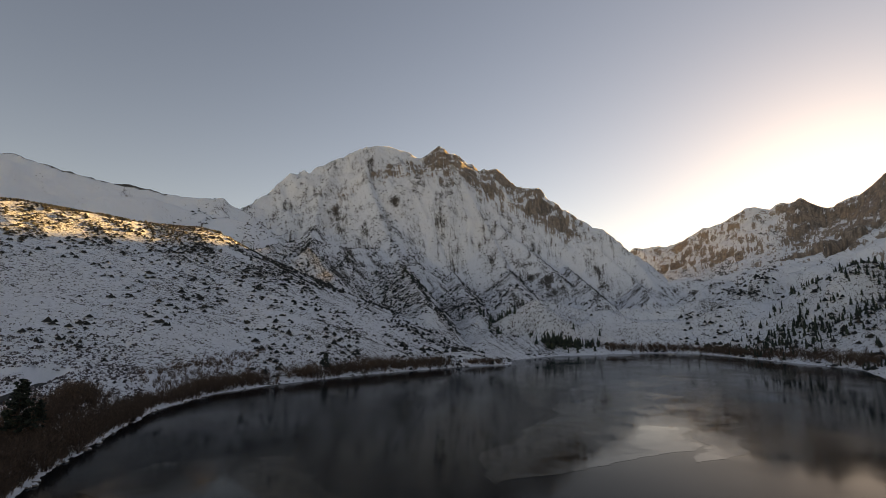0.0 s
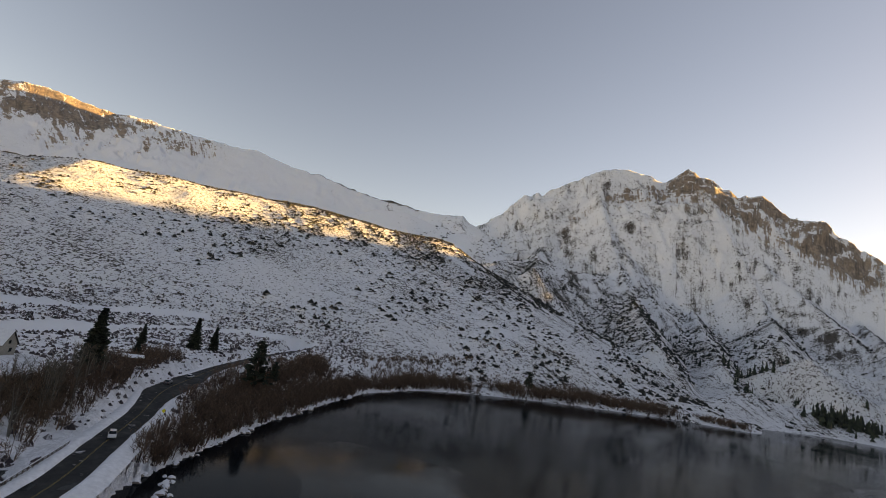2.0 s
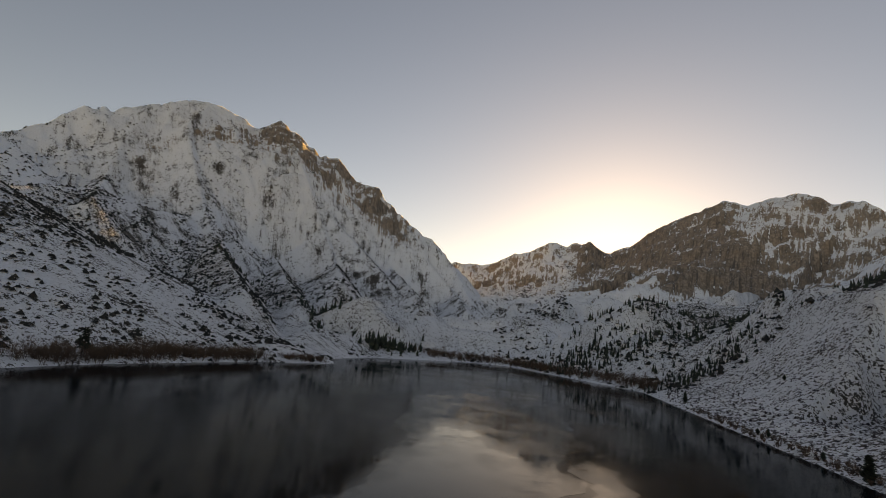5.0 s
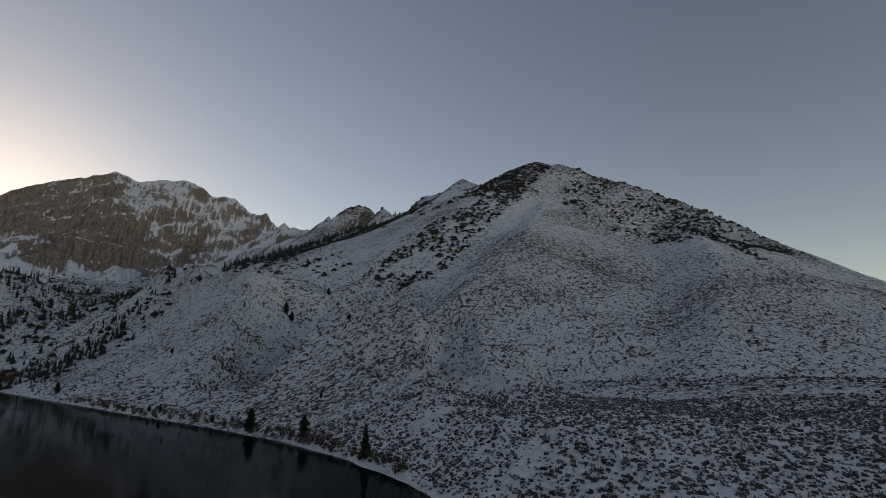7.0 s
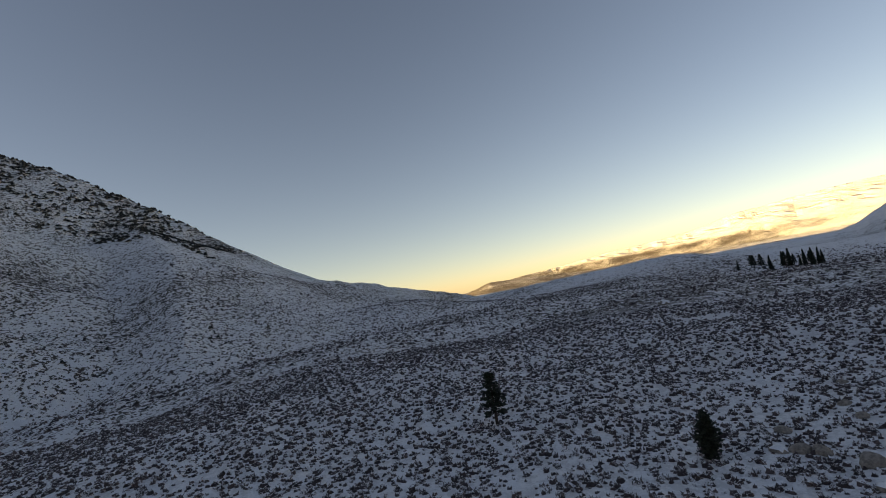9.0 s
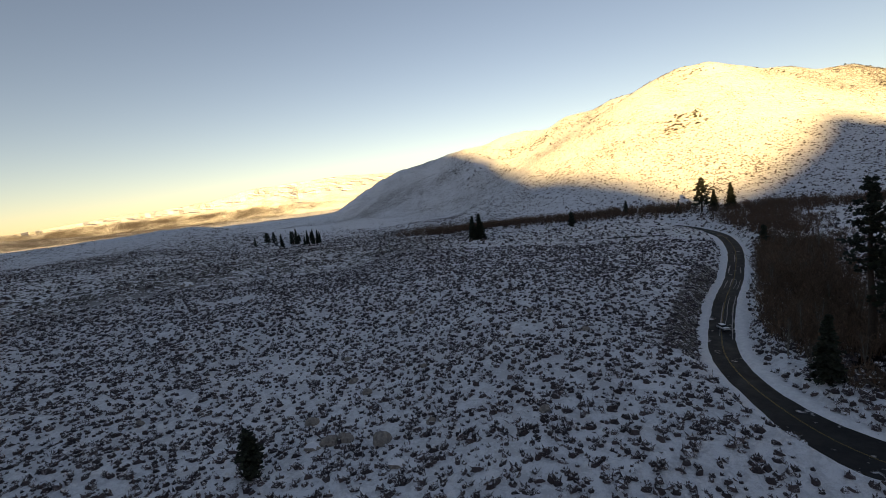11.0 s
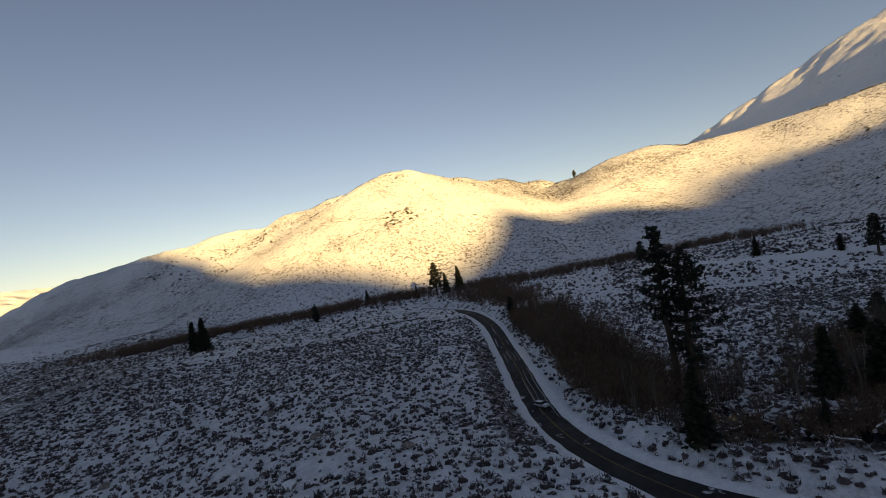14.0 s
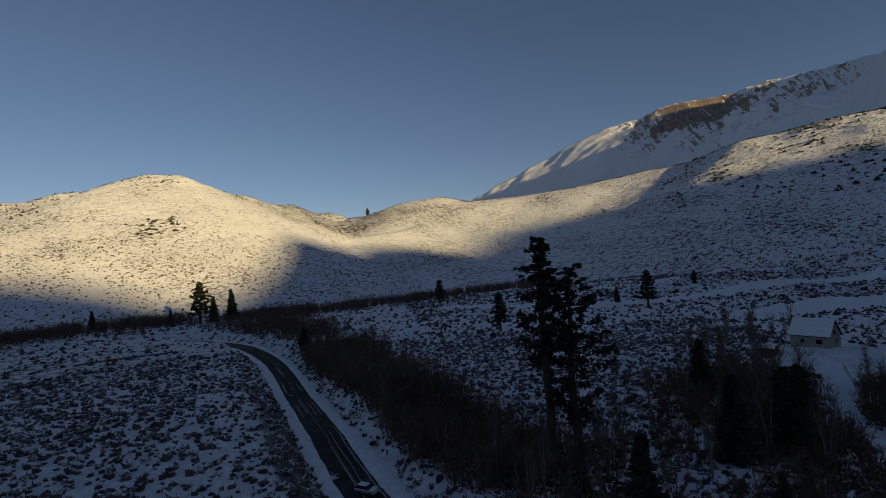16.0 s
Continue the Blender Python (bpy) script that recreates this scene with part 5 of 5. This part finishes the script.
for k, (x, y, s) in enumerate([(26, -28, 1.3), (19, -29, 1.5), (24.2, -29, 1.2), (27.6, -26.4, 1.0), (32, -33.5, 1.2), (27.7, -43.4, 0.9), (32.8, -48.2, 0.9), (8.6, -65, 1.1), (4.8, -77.6, 1.0),
                               (-1, -36, 0.9), (-6.4, -65, 0.9), (129, -111, 2.2), (14, -34, 0.8), (21, -52, 0.7), (40, -60, 0.9), (52, -75, 0.8), (36, -88, 0.9), (12, -95, 0.8), (60, -30, 0.8), (15, -24, 1.0)]):
    boulder(x, y, s, k, k % 4 == 3, "weathered tan granite boulder among sagebrush", "field boulders")
for k in range(16):   # a line of snow-capped rocks standing in the lake
    a = random.Random(300 + k)
    boulder(-71 + 15 * k / 15 + a.uniform(-0.6, 0.6), -10.6 + 0.6 * k / 15 + a.uniform(-0.9, 0.9), a.uniform(0.4, 0.85), k, True, "snow-capped rock standing in shallow lake water", "rocks in the lake", -0.05)
SHORE_LINE = np.array(SHORE + SHORE[:1], float)
for k in range(90):   # rocks along the near shore
    a = random.Random(500 + k)
    i = a.choice([0, 1, 1, 2, 2, 3, 3, 4, 4, 5, 5, 6])
    q = SHORE_LINE[i] + (SHORE_LINE[i + 1] - SHORE_LINE[i]) * a.random()
    boulder(q[0] + a.uniform(-1.5, 1.5), q[1] + a.uniform(-2, 1.2), a.uniform(0.3, 0.9), k, a.random() < 0.7, "snow-dusted rock on the lake shore", "shore rocks", 0.0)


def log(x, y, z, long, turn, tilt, label, snow=True):
    ob = thing("fallen_log", label, "log", "fallen logs")
    s = Shape()
    pts = [(-long / 2 + long * i / 4, 0.06 * math.sin(i * 2.1), 0.05 * math.cos(i * 1.7)) for i in range(5)]
    s.tube(pts, [0.22, 0.20, 0.19, 0.16, 0.11], 8)
    stub = Shape()
    stub.tube([(0.2 * long, 0, 0), (0.24 * long, 0.5, 0.4)], [0.07, 0.03], 5)
    part("stem", s, MAT_LOG, ob, "", True)
    part("branch_stub", stub, MAT_LOG, ob)
    if snow:
        c = Shape()
        c.tube([(q[0] * 0.92, q[1], q[2] + 0.14) for q in pts], [0.10, 0.14, 0.13, 0.12, 0.06], 6)
        part("snow_cap", c, MAT_SNOW, ob, "strip of snow", True)
    ob.matrix_basis = at(x, y, z + 0.15, turn, tilt)


for k in range(46):
    a = random.Random(700 + k)
    t = a.random()
    x, y = -55 + 14 * t + a.gauss(0, 2.2), -33.5 - 14 * t + a.gauss(0, 2.2)
    if not near_road(np.array([x]), np.array([y]), 6.5)[0]:
        log(x, y, height_at(x, y), a.uniform(3, 6.5), a.uniform(0, 180), a.uniform(-9, 9), "fallen weathered log with snow beside the creek", k % 3 == 0)


# ---- creek below the road ----
def build_creek():
    line = [(-58, -19), (-57, -30), (-52, -36), (-46, -40), (-43, -46), (-46, -56), (-53, -80), (-62, -110), (-72, -140)]
    s = Shape()
    p = np.array(line, float)
    q = [p[0] + 0]
    for i in range(len(p) - 1):
        q += [p[i] + (p[i + 1] - p[i]) * t for t in (0.25, 0.5, 0.75, 1.0)]
    q = np.array(q)
    t = np.gradient(q, axis=0)
    t /= np.linalg.norm(t, axis=1)[:, None]
    z = ground(q[:, 0], q[:, 1])
    for i in range(len(q)):
        w = 2.9 + 0.9 * float(noise.noise((i * 0.4, 0, 0)))
        for o in (-1, 1):
            s.v.append((q[i][0] - t[i][1] * w * o, q[i][1] + t[i][0] * w * o, z[i] + 0.16))
    s.f = [(2 * i, 2 * i + 1, 2 * i + 3, 2 * i + 2) for i in range(len(q) - 1)]
    m = s.mesh("creek", MAT_WATER)
    if m.polygons[0].normal.z < 0:
        m.flip_normals()
    tagged(new("creek_water", m), "narrow dark creek between snowy banks", "water", kind="structure")


build_creek()


# ---- cabin and sheds ----
def gable_house(name, x, y, turn, long, wide, eave, ridge, wall_mat, label, windows, sink=0.4):
    """A house whose ridge runs along its own y; windows: (side, along, z, w, h), side "front" is +x, "gable" is +y."""
    ob = thing(name, label, "house")
    L, W = long / 2, wide / 2
    for lo, hi in (((-W, -L, 0), (-W + 0.16, L, 0)), ((W - 0.16, -L, 0), (W, L, 0)), ((-W + 0.16, -L, 0), (W - 0.16, -L + 0.16, 0)), ((-W + 0.16, L - 0.16, 0), (W - 0.16, L, 0))):
        wall = Shape(1)
        wall.box((lo[0], lo[1], -sink - 0.6), (hi[0], hi[1], eave))
        part("wall", wall, wall_mat, ob)
    for s in (-1, 1):
        g = Shape(1)
        a, b = (s * (L - 0.15), s * L)
        g.add([(-W, a, eave), (W, a, eave), (0, a, ridge - 0.05), (-W, b, eave), (W, b, eave), (0, b, ridge - 0.05)], [(0, 1, 2), (5, 4, 3), (0, 3, 4, 1), (1, 4, 5, 2), (2, 5, 3, 0)])
        part("gable", g, wall_mat, ob)
    over, slope = 0.45, (ridge - eave) / W
    for s in (-1, 1):
        for nm, mat, lift, thick, lab, o in (("roof", MAT_DARK_WOOD, 0.0, 0.12, "dark roof boards", over), ("roof_snow", MAT_SNOW, 0.13, 0.26, "thick smooth snow on the roof", over - 0.06)):
            r = Shape(1)
            xe, ze = s * (W + o), eave - slope * o + lift
            zr = ridge + lift
            le = L + o
            r.add([(0, -le, zr), (xe, -le, ze), (xe, le, ze), (0, le, zr), (0, -le, zr + thick), (xe, -le, ze + thick), (xe, le, ze + thick), (0, le, zr + thick)],
                  [(0, 1, 2, 3), (7, 6, 5, 4), (0, 4, 5, 1), (1, 5, 6, 2), (2, 6, 7, 3), (3, 7, 4, 0)])
            part(nm, r, mat, ob, lab)
    for side, u, z, w, h in windows:
        win = Shape(1)
        pane, sill = Shape(1), Shape(1)
        if side == "front":
            win.box((W - 0.02, u - w / 2 - 0.08, z - 0.08), (W + 0.05, u + w / 2 + 0.08, z + h + 0.08))
            pane.box((W + 0.03, u - w / 2, z), (W + 0.07, u + w / 2, z + h))
            sill.box((W + 0.0, u - w / 2 - 0.14, z - 0.14), (W + 0.16, u + w / 2 + 0.14, z - 0.085))
        else:
            win.box((u - w / 2 - 0.08, L - 0.02, z - 0.08), (u + w / 2 + 0.08, L + 0.05, z + h + 0.08))
            pane.box((u - w / 2, L + 0.03, z), (u + w / 2, L + 0.07, z + h))
            sill.box((u - w / 2 - 0.14, L + 0.0, z - 0.14), (u + w / 2 + 0.14, L + 0.16, z - 0.085))
        fr = part("window", win, MAT_SIDING, ob, "pale window frame")
        part("pane", pane, MAT_GLASS_DARK, fr, "dark glass")
        part("sill", sill, MAT_SIDING, fr)
    ob.matrix_basis = at(x, y, height_at(x, y) + 0.1, turn)
    return ob


gable_house("cabin", -104, -46, -12, 9.0, 7.0, 3.2, 7.0, MAT_SIDING, "grey-beige cabin with a snow-covered gable roof",
            [("front", 2.2, 0.9, 1.3, 1.1), ("gable", -0.8, 0.8, 1.3, 1.2), ("gable", 0.3, 3.3, 1.0, 1.0), ("front", -1.6, 1.0, 0.9, 0.9)])
gable_house("shed", -98, -51.5, -10, 3.4, 3.0, 2.3, 3.0, MAT_RED_WOOD, "small red-brown shed with snow on its roof", [])
gable_house("garage", -127, -26, 6, 7.0, 5.0, 2.6, 3.3, MAT_RED_WOOD, "low red-brown outbuilding with a snowy roof", [("front", 0.9, 1.0, 0.8, 0.7)])


# ---- railings, signs, poles ----
def railing(a, b, label, mat, n):
    """A post-and-rail railing between two places of the plan."""
    ob = thing("railing", label, "railing", "road railings")
    za, zb = height_at(*a) * UNIT, height_at(*b) * UNIT
    a, b = Vector(a) * UNIT, Vector(b) * UNIT
    for i in range(n):
        t = i / (n - 1)
        q = a.lerp(b, t)
        z = za + (zb - za) * t
        s = Shape(1)
        s.box((q.x - 0.1, q.y - 0.1, z - 0.4), (q.x + 0.1, q.y + 0.1, z + 1.3), 0.02)
        part("post", s, mat, ob)
    m, zm = (a + b) / 2, (za + zb) / 2
    for h in (0.68, 1.15):
        s = Shape(1)
        s.tube([(a.x, a.y, za + h), (m.x, m.y, zm + h), (b.x, b.y, zb + h)], [0.09] * 3, 6)
        part("rail", s, mat, ob)
    c = Shape(1)
    c.tube([(a.x, a.y, za + 1.27), (m.x, m.y, zm + 1.28), (b.x, b.y, zb + 1.27)], [0.09] * 3, 6)
    part("snow_cap", c, MAT_SNOW, ob, "strip of snow", True)


railing((-51, -26.2), (-70, -23.6), "weathered wooden bridge railing with snow on top", MAT_LOG, 18)
railing((-44.5, -20.6), (-60, -17.6), "dark wooden road railing with snow on top", MAT_DARK_WOOD, 13)
railing((-60.6, -17.6), (-77, -15.8), "dark wooden road railing with snow on top", MAT_DARK_WOOD, 12)


def road_sign(x, y, turn):
    ob = thing("road_sign", "yellow diamond road sign on a steel post", "sign")
    z = height_at(x, y)
    s = Shape(1)
    s.tube([(0, 0, -0.3), (0, 0, 2.6)], [0.05, 0.05], 8)
    part("post", s, MAT_METAL, ob)
    d = Shape(1)
    w = 0.62
    d.add([(-0.03, -w, 2.35), (-0.03, 0, 2.35 - w), (-0.03, w, 2.35), (-0.03, 0, 2.35 + w), (-0.07, -w, 2.35), (-0.07, 0, 2.35 - w), (-0.07, w, 2.35), (-0.07, 0, 2.35 + w)],
          [(3, 2, 1, 0), (4, 5, 6, 7), (0, 1, 5, 4), (1, 2, 6, 5), (2, 3, 7, 6), (3, 0, 4, 7)])
    part("panel", d, MAT_YELLOW, ob, "bright yellow diamond panel")
    ob.matrix_basis = at(x, y, z, turn)


road_sign(-89, -14.2, 185)
for k, (x, y) in enumerate([(-23, -47), (-22.5, -60), (-25, -76), (-31, -95), (-33, -46), (-40, -122), (-46, -33.5), (-62, -28)]):
    ob = thing("snow_pole", "thin snow marker pole at the road edge", "pole", "snow poles")
    s, c = Shape(1), Shape(1)
    s.tube([(0, 0, -0.3), (0.02, 0, 1.9)], [0.04, 0.035], 6)
    part("shaft", s, MAT_LOG, ob)
    c.tube([(0.02, 0, 1.7), (0.02, 0, 1.92)], [0.046, 0.046], 6)
    part("tip", c, MAT_DARK_WOOD, ob, "dark reflector band")
    ob.matrix_basis = at(x, y, height_at(x, y) + 0.15)
ob = thing("log_fence", "low dark log fence in the snow beside the road", "fence")
for k in range(7):
    s = Shape()
    x = -36 + 2.9 * k
    z = height_at(x, -169)
    s.tube([(x, -169 - 0.3 * k, z + 0.45), (x + 2.8, -169.3 - 0.3 * k, height_at(x + 2.8, -169) + 0.45)], [0.2, 0.18], 6)
    part("log", s, MAT_DARK_WOOD, ob)


# ---- vehicles ----
def car(x, y, turn, paint_mat, label, snowy=False, tall=1.0):
    ob = thing("car", label, "car", "cars")
    body = Shape(1)
    sec = [(-2.15, 0.42, 0.78), (-2.05, 0.34, 0.98), (-1.2, 0.30, 1.02), (0.9, 0.30, 1.0), (1.75, 0.32, 0.92), (2.15, 0.40, 0.72)]
    for u, lo, hi in sec:
        for v, z in ((-0.80, lo), (-0.90, (lo + hi) / 2), (-0.82, hi), (0.82, hi), (0.90, (lo + hi) / 2), (0.80, lo)):
            body.v.append((u, v, z * tall))
    body.f = [tuple(reversed(range(6))), tuple(range(30, 36))] + [(i * 6 + j, (i + 1) * 6 + j, (i + 1) * 6 + (j + 1) % 6, i * 6 + (j + 1) % 6)[::-1] for i in range(5) for j in range(6)]
    part("body", body, paint_mat, ob, "", True)
    glass = Shape(1)
    for (u0, u1, z, w) in ((-2.0, 0.95, 1.0, 0.80), (-1.55, 0.25, 1.52, 0.64)):
        glass.v += [(u0, -w, z * tall), (u1, -w, z * tall), (u1, w, z * tall), (u0, w, z * tall)]
    glass.f = [(0, 1, 5, 4), (1, 2, 6, 5), (2, 3, 7, 6), (3, 0, 4, 7)]
    part("windows", glass, MAT_GLASS_DARK, ob, "dark glass")
    roof = Shape(1)
    roof.box((-1.58, -0.66, 1.50 * tall), (0.28, 0.66, 1.58 * tall), 0.08)
    part("roof", roof, MAT_SNOW if snowy else paint_mat, ob, "roof under snow" if snowy else "")
    if snowy:
        s = Shape(1)
        s.box((0.95, -0.72, 0.97 * tall), (1.9, 0.72, 1.07 * tall), 0.1)
        part("bonnet_snow", s, MAT_SNOW, ob, "snow on the bonnet")
    for u in (-1.35, 1.35):
        for v in (-0.86, 0.86):
            w, rim = Shape(1), Shape(1)
            w.tube([(u, v - 0.12, 0.33), (u, v + 0.12, 0.33)], [0.33, 0.33], 14)
            rim.tube([(u, v - 0.13, 0.33), (u, v + 0.13, 0.33)], [0.19, 0.19], 10)
            tyre = part("wheel", w, MAT_TYRE, ob)
            part("rim", rim, MAT_METAL, tyre)
    for v in (-0.62, 0.62):
        a, b = Shape(1), Shape(1)
        a.box((2.06, v - 0.17, 0.60 * tall), (2.17, v + 0.17, 0.74 * tall), 0.02)
        b.box((-2.17, v - 0.15, 0.66 * tall), (-2.07, v + 0.15, 0.84 * tall), 0.02)
        part("headlight", a, MAT_LAMP_GLASS, ob, "clear headlight")
        part("rear_light", b, MAT_REAR, ob, "red rear light")
    bump_f = Shape(1)
    bump_f.box((2.08, -0.8, 0.36), (2.2, 0.8, 0.52), 0.04)
    part("bumper", bump_f, MAT_TYRE, ob, "dark bumper")
    d, s, _ = line_distance(np.array([float(x)]), np.array([float(y)]), ROAD)
    ob.matrix_basis = at(x, y, float(road_height(s)[0]) + 0.05, turn)


WHITE, SILVER, GREY = paint("white_car_paint", (0.72, 0.73, 0.74)), paint("silver_car_paint", (0.42, 0.43, 0.45)), paint("grey_car_paint", (0.16, 0.17, 0.18))
car(-75, -19.4, 8, WHITE, "white estate car on the wet road", False, 1.08)
car(-31.4, -75, 108, SILVER, "silver car with snow on its roof on the road", True)
car(-120, -16.6, 165, GREY, "dark car under snow in the lay-by", True, 1.1)
car(-132, -12.6, 157, SILVER, "silver car parked in the lay-by with snow on it", True)
